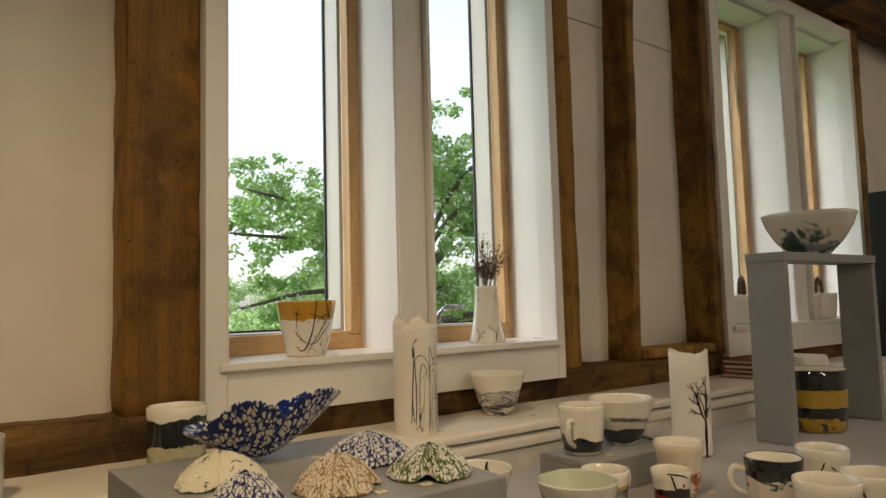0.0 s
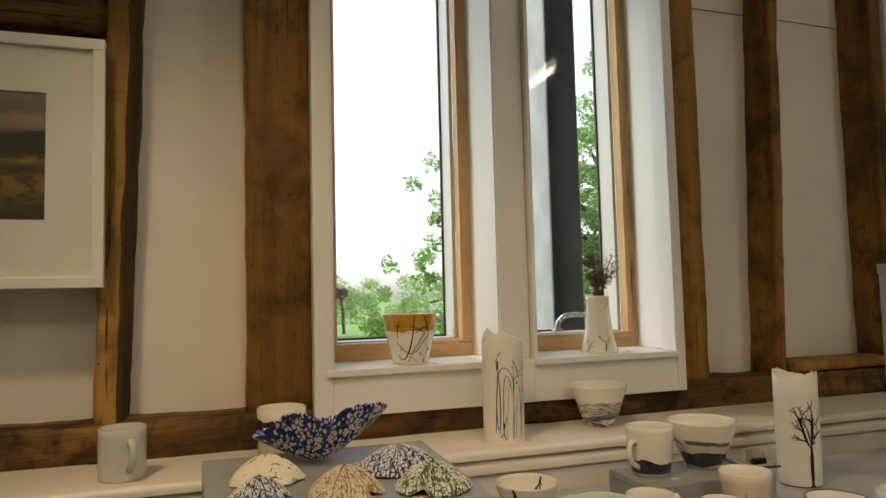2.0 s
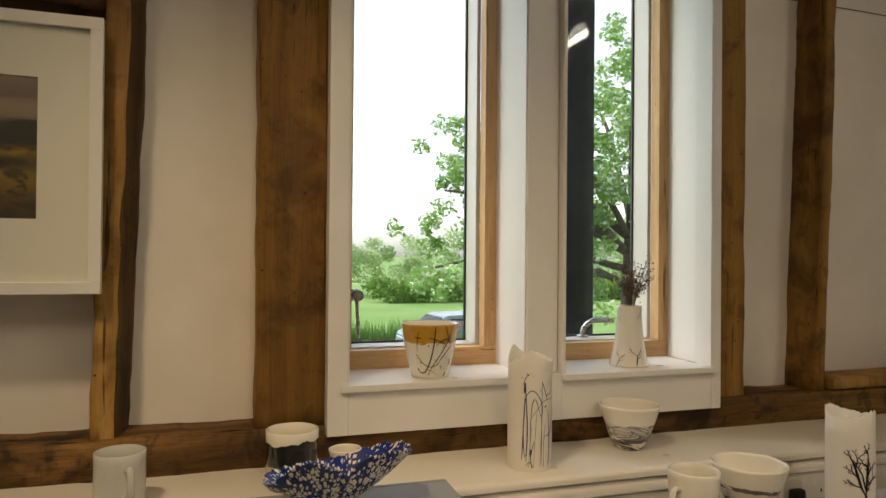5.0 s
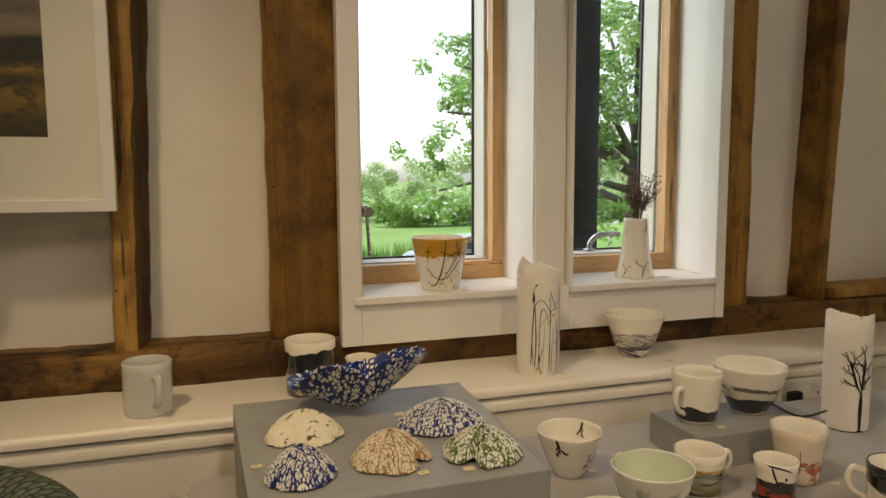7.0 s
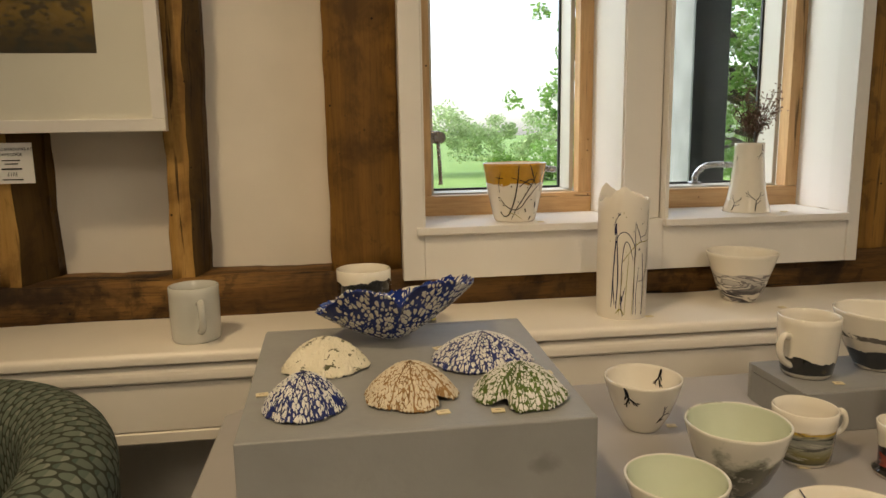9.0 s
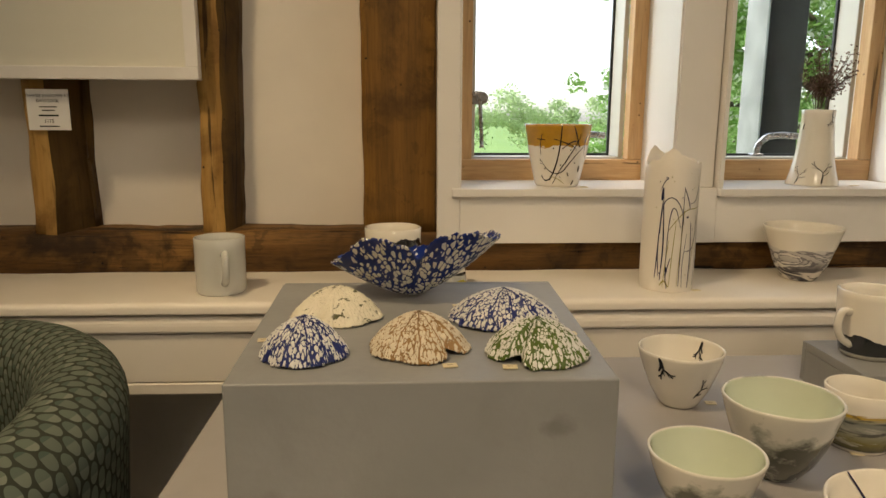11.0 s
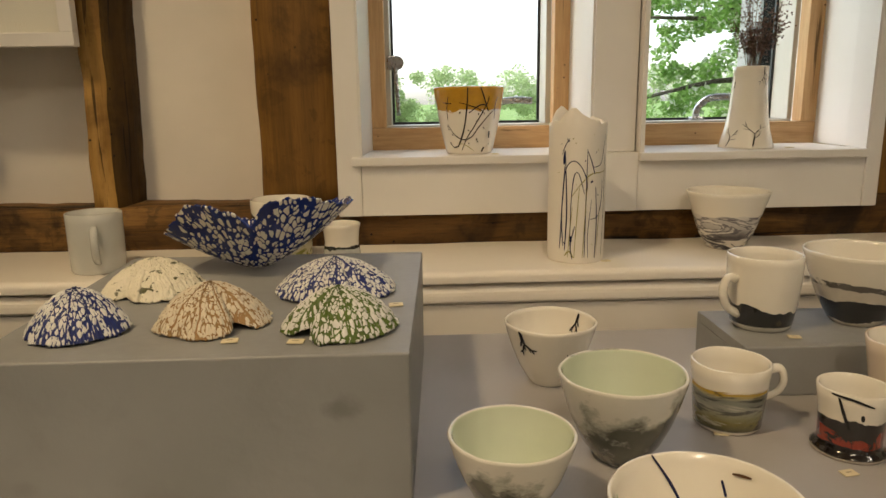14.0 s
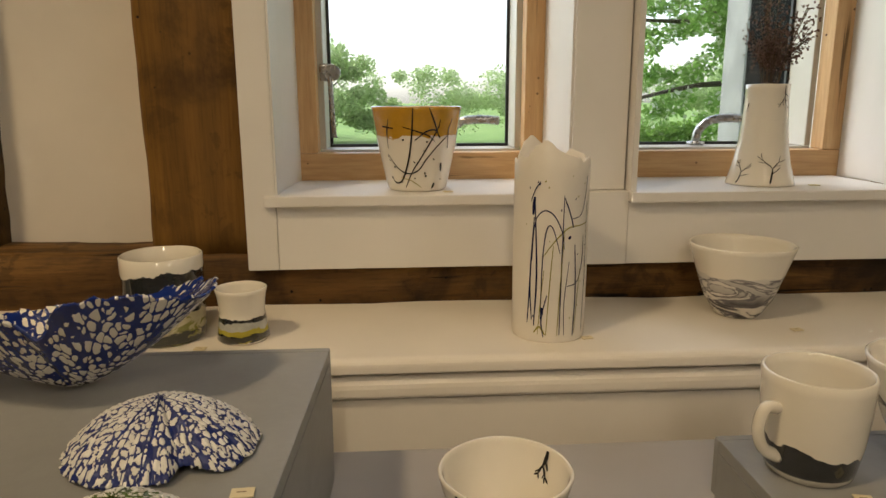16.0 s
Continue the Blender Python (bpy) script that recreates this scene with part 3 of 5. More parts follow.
for k, dx in enumerate((0.0, SHIFT)):
    win = tagged(new("window_%d" % (k + 1)), "white-cased window of two tall wooden casements", "window", kind="structure")
    if k:
        win.matrix_world = Matrix.Translation((2.19, 0, 0)) @ Matrix.Diagonal((WIDER, 1, 1, 1)) @ Matrix.Translation((-2.19, 0, 0))
    casing_boards(win, dx)
    casement(win, 0.472 + dx, 0.867 + dx, 0.05)
    casement(win, 0.9445 + dx, 1.374 + dx, 0.0)
    # espagnolette on the first light
    hx = 0.519 + dx
    part("handle_rose", block(hx - 0.014, hx + 0.010, 1.509, 1.531, 1.272, 1.300, 0.004), CHROME, win, "chrome handle rose")
    part("handle_knob", tube([(hx + 0.008, 1.503, 1.285), (hx + 0.008, 1.518, 1.285)], 0.013, 14), CHROME, win)
    part("handle_lever", tube(spline([(hx + 0.004, 1.507, 1.283), (hx + 0.005, 1.503, 1.25), (hx + 0.007, 1.501, 1.21), (hx + 0.008, 1.503, 1.182)]), [0.0042] * 18 + [0.0055], 8), CHROME, win, "long chrome window handle")

# ---- the painted ledge under the windows ----
ledge = tagged(new("window_ledge"), "cream painted boxed ledge with rounded nosing along the wall", "ledge", kind="structure")
LX0, LX1 = LEFT_X, RIGHT_X


def run(profile):
    """A moulding along x from a (y, z) outline."""
    bm = bmesh.new()
    n = 60
    rows = []
    for i in range(n + 1):
        x = LX0 + (LX1 - LX0) * i / n
        rows.append([bm.verts.new((x, y + 0.0009 * noise.noise(Vector((x * 3, y * 9, z * 9))), z + 0.0012 * noise.noise(Vector((x * 2.2, 4.0, z))))) for y, z in profile])
    m = len(profile)
    for i in range(n):
        for k in range(m):
            bm.faces.new((rows[i][k], rows[i + 1][k], rows[i + 1][(k + 1) % m], rows[i][(k + 1) % m]))
    bm.faces.new(rows[0])
    bm.faces.new(rows[-1][::-1])
    bmesh.ops.recalc_face_normals(bm, faces=bm.faces)
    return bm


def nose(y0, y1, z0, z1, r, q=0.0025):
    """An outline with a front rounded by r above and by q below."""
    pts = [(y1, z0), (y1, z1)]
    pts += [(y0 + r - r * math.sin(a), z1 - r + r * math.cos(a)) for a in [math.pi / 2 * k / 5 for k in range(6)]]
    pts += [(y0 + q - q * math.cos(a), z0 + q - q * math.sin(a)) for a in [math.pi / 2 * k / 5 for k in range(6)]]
    return pts


part("ledge_top", run(nose(1.086, 1.351, 0.9365, 0.955, 0.0095)), LEDGE, ledge)
part("ledge_moulding", run(nose(1.0905, 1.34, 0.9035, 0.9335, 0.0165, 0.006)), LEDGE, ledge)
part("ledge_panel", run(nose(1.0985, 1.34, 0.8215, 0.9015, 0.0012, 0.0012)), LEDGE, ledge)
part("ledge_foot", run(nose(1.0965, 1.34, 0.800, 0.8195, 0.0025)), LEDGE, ledge)

socket = thing("wall_socket", "white double plug socket on the ledge front with a black plug", "socket", (1.462, 1.0985, 0.8345))
SOCKET = painted("socket_plastic", (0.74, 0.71, 0.65), 0.3, 0.02, 90.0, 0.03, 0.0003)
part("faceplate", block(-0.073, 0.073, -0.009, 0.0, 0.0, 0.066, 0.003), SOCKET, socket)
for x in (-0.018, 0.018):
    part("switch", block(x - 0.006, x + 0.006, -0.0125, -0.009, 0.040, 0.056, 0.0015), SOCKET, socket, "small white rocker switch")
for x in (0.035, 0.050):
    part("pin_slot", block(x - 0.002, x + 0.002, -0.0094, -0.009, 0.026, 0.033), RUBBER, socket)
part("plug", block(-0.062, -0.026, -0.030, -0.0095, 0.012, 0.044, 0.010), RUBBER, socket, "black rounded plug")

# ---- the display table and its plinths ----
table = thing("display_table", "low painted grey display table crowded with ceramics", "table")
part("tabletop", prism([(0.145, 0.372), (2.30, 0.372), (2.30, 1.012), (0.150, 1.012), (0.125, 0.99), (0.125, 0.39)], 0.845, 0.885, 0.004), TABLE, table)
for x, y in ((0.20, 0.43), (2.22, 0.43), (0.20, 0.94), (2.22, 0.94)):
    part("leg", block(x - 0.03, x + 0.03, y - 0.03, y + 0.03, 0.0, 0.845, 0.003), TABLE, table)
part("apron", block(0.17, 2.25, 0.405, 0.425, 0.74, 0.845), TABLE, table)
part("apron", block(0.17, 2.25, 0.95, 0.97, 0.74, 0.845), TABLE, table)


def worn(bm, amount=0.0012, seed=0):
    for v in bm.verts:
        v.co += noise.noise_vector(v.co * 40 + Vector((seed, 0, 0))) * amount
    return bm


def plinth(corners, z0, z1, label, seed):
    """A painted box of five boards, the top lapping the sides."""
    box = thing("display_plinth", label, "plinth")
    (ax, ay), (bx, by), (cx, cy), (dx, dy) = corners
    w = 0.010
    part("top_panel", prism([(ax, ay + w), (bx, by + w), (cx, cy - w), (dx, dy - w)], z1 - 0.012, z1 - 0.0002, 0.0012), GREY, box)
    part("front_panel", worn(prism([(ax, ay), (bx, by), (bx, by + w), (ax, ay + w)], z0, z1, 0.0022, segments=3), 0.0010, seed + 1), GREY, box)
    part("back_panel", worn(prism([(dx, dy - w), (cx, cy - w), (cx, cy), (dx, dy)], z0, z1, 0.0022, segments=3), 0.0008, seed + 2), GREY, box)
    part("side_panel", prism([(ax, ay + w), (ax + w, ay + w), (dx + w, dy - w), (dx, dy - w)], z0, z1 - 0.0125), GREY, box)
    part("side_panel", prism([(bx - w, by + w), (bx, by + w), (cx, cy - w), (cx - w, cy - w)], z0, z1 - 0.0125), GREY, box)
    return box


plinth([(0.205, 0.592), (0.552, 0.592), (0.565, 0.964), (0.195, 0.968)], 0.8855, 1.016, "grey painted box plinth with scuffed edges", 1)
plinth([(0.912, 0.775), (1.175, 0.775), (1.178, 0.912), (0.914, 0.912)], 0.8855, 0.942, "low grey painted box plinth under a mug and bowl", 5)
stand = thing("display_shelf", "tall grey painted open box stand on the table", "display stand", (1.54, 0.755, 0.8855))
part("side_panel", block(0, 0.022, 0, 0.088, 0, 0.41, 0.002), GREY, stand)
part("side_panel", block(0.46, 0.482, 0, 0.088, 0, 0.41, 0.002), GREY, stand)
part("top_panel", block(-0.002, 0.484, -0.002, 0.090, 0.4105, 0.431, 0.002), GREY, stand)
lone("picture_wire", tube([(1.476, 1.417, 2.113), (1.74, 1.417, 2.112), (2.00, 1.417, 2.111), (2.139, 1.417, 2.108)], 0.0011, 6), RUBBER, "thin dark wire stretched across the plaster between studs", "wire")


# ---- ceramics ----
L, P, T, B = 0.9555, 1.0165, 0.8855, 0.9425


def pot(name, outer, mats, label, category, at, rz=0.0, thick=0.003, wob=0.02, seed=0, rim=None, group="", foot=0.002):
    mats = mats if isinstance(mats, (list, tuple)) else [mats]
    return lone(name, lathe(outer, thick, 56, wob, seed, rim, len(mats) - 1, foot), list(mats), label, category, at, rz, group)


GREENY = (0.18, 0.20, 0.05)
MUGW = [(0.0385, 0.0), (0.0405, 0.004), (0.041, 0.05), (0.041, 0.092)]
g_mug = glaze("pale_blue_grey_glaze", (), (0.60, 0.60, 0.555), 0.2)
ob = pot("mug", MUGW, g_mug, "plain pale grey porcelain mug on the ledge", "mug", (0.055, 1.165, L), 0, wob=0.008, seed=1)
part("handle", cup_handle(MUGW, -68, 0.020, 0.070, 0.022, 0.0046), g_mug, ob)

DK = [(0.044, 0.0), (0.0465, 0.004), (0.0475, 0.05), (0.048, 0.104)]
g_dk = glaze("hill_band_glaze", [(0.0, 0.086, (0.022, 0.024, 0.026), 0.035, 20, 0), (0.0, 0.040, (0.50, 0.46, 0.30), 0.03, 26, 0), (0.0, 0.030, (0.22, 0.22, 0.06), 0.03, 30, 0.5), (0.0, 0.016, (0.03, 0.035, 0.03), 0.02, 30, 0.42)])
pot("tumbler", DK, [g_dk, WHITEWARE], "cream tumbler with black and yellow-green hills, on the ledge", "tumbler", (0.342, 1.186, L), 40, wob=0.01, seed=2)
SM = [(0.029, 0.0), (0.0315, 0.003), (0.0285, 0.026), (0.027, 0.036), (0.0285, 0.052), (0.031, 0.064)]
g_sm = glaze("small_hill_glaze", [(0.003, 0.031, (0.02, 0.022, 0.025), 0.014, 34, 0), (0.007, 0.026, (0.46, 0.47, 0.44), 0.016, 40, 0), (0.005, 0.017, (0.42, 0.37, 0.05), 0.016, 44, 0), (0.004, 0.011, (0.03, 0.03, 0.02), 0.012, 44, 0)])
pot("beaker", SM, [g_sm, WHITEWARE], "small waisted cream beaker with black and yellow bands", "beaker", (0.438, 1.172, L), 15, wob=0.012, seed=3)

# tall torn-rim vase with scribbled reeds
VASE = [(0.0435, 0.0), (0.0445, 0.004), (0.0452, 0.08), (0.0448, 0.16), (0.0450, 0.215)]


def torn(a):
    return 0.004 * noise.noise(Vector((math.cos(a) * 14, math.sin(a) * 14, 4.1))) + 0.013 * noise.noise(Vector((math.cos(a) * 2.2, math.sin(a) * 2.2, 7.7))) + 0.008 * abs(noise.noise(Vector((math.cos(a) * 5, math.sin(a) * 5, 1.7)))) + 0.020 * max(0, math.cos(a + 2.75)) ** 10 + 0.018 * max(0, math.cos(a + 0.32)) ** 8


vase = pot("vase", VASE, BISQUE, "tall white porcelain cylinder vase with torn rim and scribbled reeds", "vase", (0.815, 1.168, L), -90, thick=0.0022, wob=0.012, seed=4, rim=torn)
rnd = random.Random(5)
reeds, olive = [], []
for x, zt in ((-0.036, 0.10), (-0.030, 0.152), (-0.027, 0.168), (0.004, 0.178), (0.010, 0.10), (0.022, 0.12), (-0.015, 0.06), (0.038, 0.17)):
    reeds.append((rnd.uniform(0.0009, 0.0019), [(x, rnd.uniform(0.004, 0.03)), (x + rnd.uniform(-0.003, 0.003), zt * 0.5), (x + rnd.uniform(-0.002, 0.004), zt)]))
reeds += [(0.0013, [(-0.031, 0.10), (-0.028, 0.145), (-0.018, 0.160), (-0.006, 0.155), (0.004, 0.135), (0.007, 0.115)]),
          (0.0013, [(-0.019, 0.03), (-0.018, 0.10), (-0.014, 0.138), (-0.007, 0.14), (0.002, 0.11)]),
          (0.0016, [(0.006, 0.175), (0.012, 0.16), (0.016, 0.148), (0.018, 0.14)]),
          (0.0013, [(0.012, 0.07), (0.026, 0.075), (0.034, 0.10), (0.035, 0.13)]),
          (0.0012, [(-0.034, 0.17), (-0.028, 0.185), (-0.022, 0.194)]), (0.0012, [(0.016, 0.15), (0.03, 0.155), (0.037, 0.175), (0.041, 0.20)]),
          (0.0034, [(-0.0305, 0.155), (-0.030, 0.165), (-0.029, 0.176)]), (0.0030, [(-0.017, 0.035), (-0.018, 0.044)]), (0.003, [(0.012, 0.127), (0.015, 0.130)])]
for x, zt in ((-0.012, 0.12), (-0.022, 0.09), (0.001, 0.14), (0.024, 0.09)):
    olive.append((0.0012, [(x, 0.01), (x + 0.003, zt * 0.6), (x + 0.006, zt)]))
olive += [(0.0016, [(-0.018, 0.105), (-0.004, 0.125), (0.012, 0.14), (0.03, 0.142), (0.045, 0.145)]), (0.0024, [(-0.027, 0.012), (-0.02, 0.02), (-0.013, 0.01)])]
for k in range(22):
    x, z = rnd.uniform(-0.04, 0.04), rnd.uniform(0.02, 0.20)
    (reeds if k % 2 else olive).append((rnd.uniform(0.001, 0.0022), [(x, z), (x + 0.0006, z + rnd.uniform(0.001, 0.003))]))
part("ink_drawing", brush(VASE, [(w * 1.15, pts) for w, pts in reeds]), BLUEINK, vase, "blue-black brushed reed lines")
part("olive_drawing", brush(VASE, olive), OLIVE, vase, "olive brushed lines")

# marbled bowl on the ledge
MARB = [(0.027, 0.0), (0.031, 0.004), (0.044, 0.025), (0.054, 0.055), (0.062, 0.080), (0.0672, 0.097)]


def marbled():
    g = Nodes("marbled_slip")
    z = g.xyz(g.obj)[2]
    flow = g.noise(g.scale(g.obj, (0.8, 0.8, 2.8)), 13.0, 6, 0.6, 1.8)
    zz = g.math("ADD", z, g.math("MULTIPLY", g.math("SUBTRACT", g.noise(g.obj, 18.0, 3), 0.5), 0.02))
    low = g.math("SUBTRACT", 1.0, g.step(zz, 0.058, 0.0595))
    vein = g.math("SUBTRACT", 1.0, g.step(g.math("ABSOLUTE", g.math("SUBTRACT", flow, 0.5)), 0.005, 0.05))
    deep = g.math("MULTIPLY", g.math("SUBTRACT", 1.0, g.step(zz, 0.018, 0.045)), g.step(flow, 0.44, 0.56))
    col = g.mix(g.math("MULTIPLY", low, 0.8), CREAM, g.mix(g.step(flow, 0.35, 0.65), (0.68, 0.65, 0.60), (0.40, 0.38, 0.38)))
    col = g.mix(g.math("MULTIPLY", low, g.math("MULTIPLY", vein, 0.8)), col, (0.06, 0.055, 0.08))
    col = g.mix(g.math("MULTIPLY", low, deep), col, (0.03, 0.028, 0.04))
    return g.done(col, 0.22, coat=0.2)


pot("bowl", MARB, [marbled(), WHITEWARE], "white porcelain bowl with grey marbled slip, on the ledge", "bowl", (1.088, 1.225, L), 20, wob=0.018, seed=6)

# yellow splashed bowl on the sill
YB = [(0.040, 0.0), (0.0425, 0.004), (0.050, 0.035), (0.057, 0.07), (0.062, 0.10), (0.0645, 0.116)]
g_yb = glaze("yellow_dip_glaze", [(0.078, 0.2, (0.50, 0.27, 0.018), 0.030, 26, 0)])
yb = pot("planter_bowl", YB, [g_yb, WHITEWARE], "white bowl with mustard rim and black splashed lines", "bowl", (0.658, 1.352, SILL + 0.0008), -90, wob=0.012, seed=7)
rnd = random.Random(9)
ink = [(0.0020, [(-0.006, 0.115), (-0.008, 0.08), (-0.014, 0.045), (-0.026, 0.018), (-0.040, 0.012), (-0.05, 0.02)]), (0.0014, [(-0.048, 0.052), (-0.035, 0.035), (-0.018, 0.026), (0.0, 0.03), (0.012, 0.045), (0.03, 0.065), (0.045, 0.078)]),
       (0.0014, [(-0.022, 0.006), (-0.008, 0.03), (0.006, 0.05), (0.026, 0.085), (0.03, 0.10)]), (0.0014, [(0.014, 0.115), (0.022, 0.095), (0.03, 0.075)]), (0.0011, [(-0.02, 0.09), (-0.004, 0.085), (0.014, 0.078), (0.024, 0.07)]),
       (0.0016, [(-0.004, 0.072), (0.012, 0.084), (0.024, 0.085), (0.032, 0.074)]), (0.0011, [(-0.04, 0.10), (-0.045, 0.08), (-0.046, 0.06)]), (0.0012, [(0.05, 0.10), (0.045, 0.085), (0.048, 0.06)]), (0.003, [(0.04, 0.028), (0.038, 0.04)]), (0.003, [(0.026, 0.004), (0.030, 0.012)]), (0.0012, [(-0.052, 0.09), (-0.034, 0.088)])]
for k in range(16):
    x, z = rnd.uniform(-0.05, 0.055), rnd.uniform(0.012, 0.085)
    ink.append((rnd.uniform(0.0012, 0.0032), [(x, z), (x + 0.0008, z + rnd.uniform(0.001, 0.003))]))
part("ink_drawing", brush(YB, [(w * 1.3, pts) for w, pts in ink]), INK, yb, "black splashed lines")
part("olive_stroke", brush(YB, [(0.0014, [(-0.03, 0.02), (-0.012, 0.016), (0.006, 0.006)])]), OLIVE, yb)

# flared vase with dried flowers
FV = [(0.049, 0.0), (0.0475, 0.006), (0.041, 0.03), (0.0355, 0.06), (0.032, 0.095), (0.030, 0.125), (0.0305, 0.146)]
fv = pot("vase", FV, WHITEWARE, "white flared porcelain vase with inked twigs on the sill", "vase", (1.180, 1.366, SILL + 0.0008), -108, wob=0.01, seed=8)
rnd = random.Random(3)
strokes = []
for x, z, a, ln, w in ((0.004, 0.004, 0.25, 0.022, 0.0019), (-0.030, 0.003, 0.2, 0.017, 0.0015)):
    twig(x, z, a, ln, w, 2, rnd, strokes)
twig(0.022, 0.146, math.pi - 0.1, 0.018, 0.0019, 2, rnd, strokes)
twig(-0.034, 0.120, math.pi + 0.3, 0.008, 0.0012, 1, rnd, strokes)
strokes = [(w, [(x, min(max(z, 0.002), 0.1455)) for x, z in pts]) for w, pts in strokes]
for w, pts in strokes:
    part("twig_stroke", brush(FV, [(w, pts)]), INK, fv)


def dried():
    g = Nodes("dried_flower")
    c = g.mix(g.island(), (0.10, 0.055, 0.045), (0.26, 0.17, 0.14))
    return g.done(c, 0.9)


bunch = thing("dried_flowers", "bunch of dried brown sea lavender standing in the vase", "dried flowers", (1.180, 1.366, SILL + 0.12))
rnd = random.Random(21)
stems, heads = bmesh.new(), bmesh.new()
for k in range(34):
    a, r = rnd.uniform(0, 6.28), rnd.uniform(0.2, 1) ** 0.6
    tip = Vector((0.006 + math.cos(a) * 0.052 * r, math.sin(a) * 0.045 * r, 0.078 + 0.082 * rnd.random() * (1.25 - 0.6 * r)))
    mid = Vector((tip.x * 0.35, tip.y * 0.35, 0.05))
    line = spline([(rnd.uniform(-0.008, 0.008), rnd.uniform(-0.008, 0.008), -0.06), mid, tip], 4)
    tube(line, 0.0006, 4, stems)
    for j in range(30):
        c = mid.lerp(tip, rnd.uniform(0.05, 1.1)) + Vector((rnd.gauss(0, 0.0065), rnd.gauss(0, 0.0065), rnd.gauss(0, 0.007)))
        u = Vector((rnd.gauss(0, 1), rnd.gauss(0, 1), rnd.gauss(0, 1))).normalized()
        w = u.orthogonal().normalized() * rnd.uniform(0.0012, 0.0026)
        u = u * rnd.uniform(0.0015, 0.0035)
        vs = [heads.verts.new(c + q) for q in (u, w, -u, -w)]
        heads.faces.new(vs)
        heads.faces.new([heads.verts.new(c + q) for q in (u, w.cross(u).normalized() * 0.0018, -u, -w.cross(u).normalized() * 0.0018)])
part("stalk", stems, painted("dry_stem", (0.13, 0.085, 0.05), 0.9, 0.2), bunch)
part("bloom", heads, dried(), bunch, "tiny faded purple-brown florets")

# twig bowl
TB = [(0.022, 0.0), (0.025, 0.003), (0.036, 0.022), (0.045, 0.045), (0.0507, 0.062), (0.0532, 0.073)]
tb = pot("bowl", TB, WHITEWARE, "small white porcelain bowl with inked black twigs", "bowl", (0.711, 0.838, T), -90, wob=0.03, seed=11)
rnd = random.Random(8)
strokes = []
twig(-0.040, 0.072, math.pi - 0.25, 0.016, 0.0046, 2, rnd, strokes)
twig(0.005, 0.020, 0.65, 0.014, 0.0032, 2, rnd, strokes)
strokes = [(w, [(x, min(max(z, 0.003), 0.0725)) for x, z in pts]) for w, pts in strokes]
for w, pts in strokes:
    part("twig_stroke", brush(TB, [(w, pts)]), INK, tb)
inner = []
twig(0.098, 0.071, math.pi + 0.1, 0.013, 0.0034, 2, random.Random(4), inner)
part("twig_drawing", brush(TB, [(w, [(x, min(max(z, 0.01), 0.0725)) for x, z in pts]) for w, pts in inner], inside=0.0032), INK, tb)

# celadon lined bowls
SG = [(0.021, 0.0), (0.0235, 0.003), (0.036, 0.020), (0.0455, 0.041), (0.0522, 0.062), (0.0560, 0.076), (0.0574, 0.083)]


def misty_trees(name, level, sway):
    """Pale glaze with soft clumps of grey-green foliage rising to an uneven height."""
    g = Nodes(name)
    z = g.xyz(g.obj)[2]
    flat = g.scale(g.obj, (1.0, 1.0, 0.7))
    rise = g.math("MULTIPLY", g.math("SUBTRACT", g.noise(flat, 13.0, 2), 0.5), sway)
    leafy = g.noise(g.scale(g.obj, (1.0, 1.0, 1.5)), 85.0, 7, 0.68, 0.5)
    clump = g.noise(g.obj, 38.0, 3)
    top = g.math("ADD", g.math("ADD", rise, level), g.math("ADD", g.math("MULTIPLY", g.math("SUBTRACT", leafy, 0.5), 0.040), g.math("MULTIPLY", g.math("SUBTRACT", clump, 0.5), 0.05)))
    depth = g.math("SUBTRACT", top, z)
    col = g.mix(g.noise(g.obj, 30.0, 4), (0.69, 0.66, 0.57), (0.76, 0.73, 0.64))
    wash = g.step(depth, -0.006, 0.004)
    col = g.mix(g.math("MULTIPLY", wash, 0.55), col, (0.30, 0.31, 0.24))
    col = g.mix(g.math("MULTIPLY", g.step(depth, 0.001, 0.020), g.step(g.math("ADD", leafy, clump), 0.66, 0.95)), col, g.mix(clump, (0.035, 0.038, 0.030), (0.15, 0.15, 0.11)))
    return g.done(col, 0.14, coat=0.7)


g_sg = misty_trees("misty_tree_glaze", 0.071, 0.18)
g_sg2 = misty_trees("pale_misty_tree_glaze", 0.037, 0.16)
pot("bowl", SG, [g_sg, SAGE], "porcelain bowl with celadon inside and misty grey trees outside", "bowl", (0.741, 0.658, T), 30, wob=0.022, seed=12, group="celadon bowls")
SG2 = [(r * 0.89, z * 0.79) for r, z in SG]
pot("bowl", SG2, [g_sg2, SAGE], "smaller porcelain bowl with celadon inside and misty trees outside", "bowl", (0.631, 0.583, T), -50, wob=0.02, seed=13, group="celadon bowls")

# wide spattered bowl
BG = [(0.026, 0.0), (0.031, 0.004), (0.047, 0.028), (0.0575, 0.056), (0.0628, 0.074)]
bg = pot("bowl", BG, WHITEWARE, "wide white bowl with spattered dark and green lines inside", "bowl", (0.739, 0.467, T), 90, wob=0.03, seed=14)
part("ink_drawing", brush(BG, [(0.0022, [(0.016, 0.0755), (0.004, 0.055), (-0.006, 0.035), (-0.014, 0.022)]), (0.003, [(0.062, 0.045), (0.056, 0.032)]), (0.002, [(-0.03, 0.06), (-0.034, 0.05)])], inside=0.0032), BLUEINK, bg)
part("green_stroke", brush(BG, [(0.003, [(0.038, 0.05), (0.032, 0.036), (0.03, 0.028)])], inside=0.0034), GREENINK, bg)
part("green_stroke", brush(BG, [(0.003, [(0.06, 0.066), (0.062, 0.062)])], inside=0.0034), GREENINK, bg)
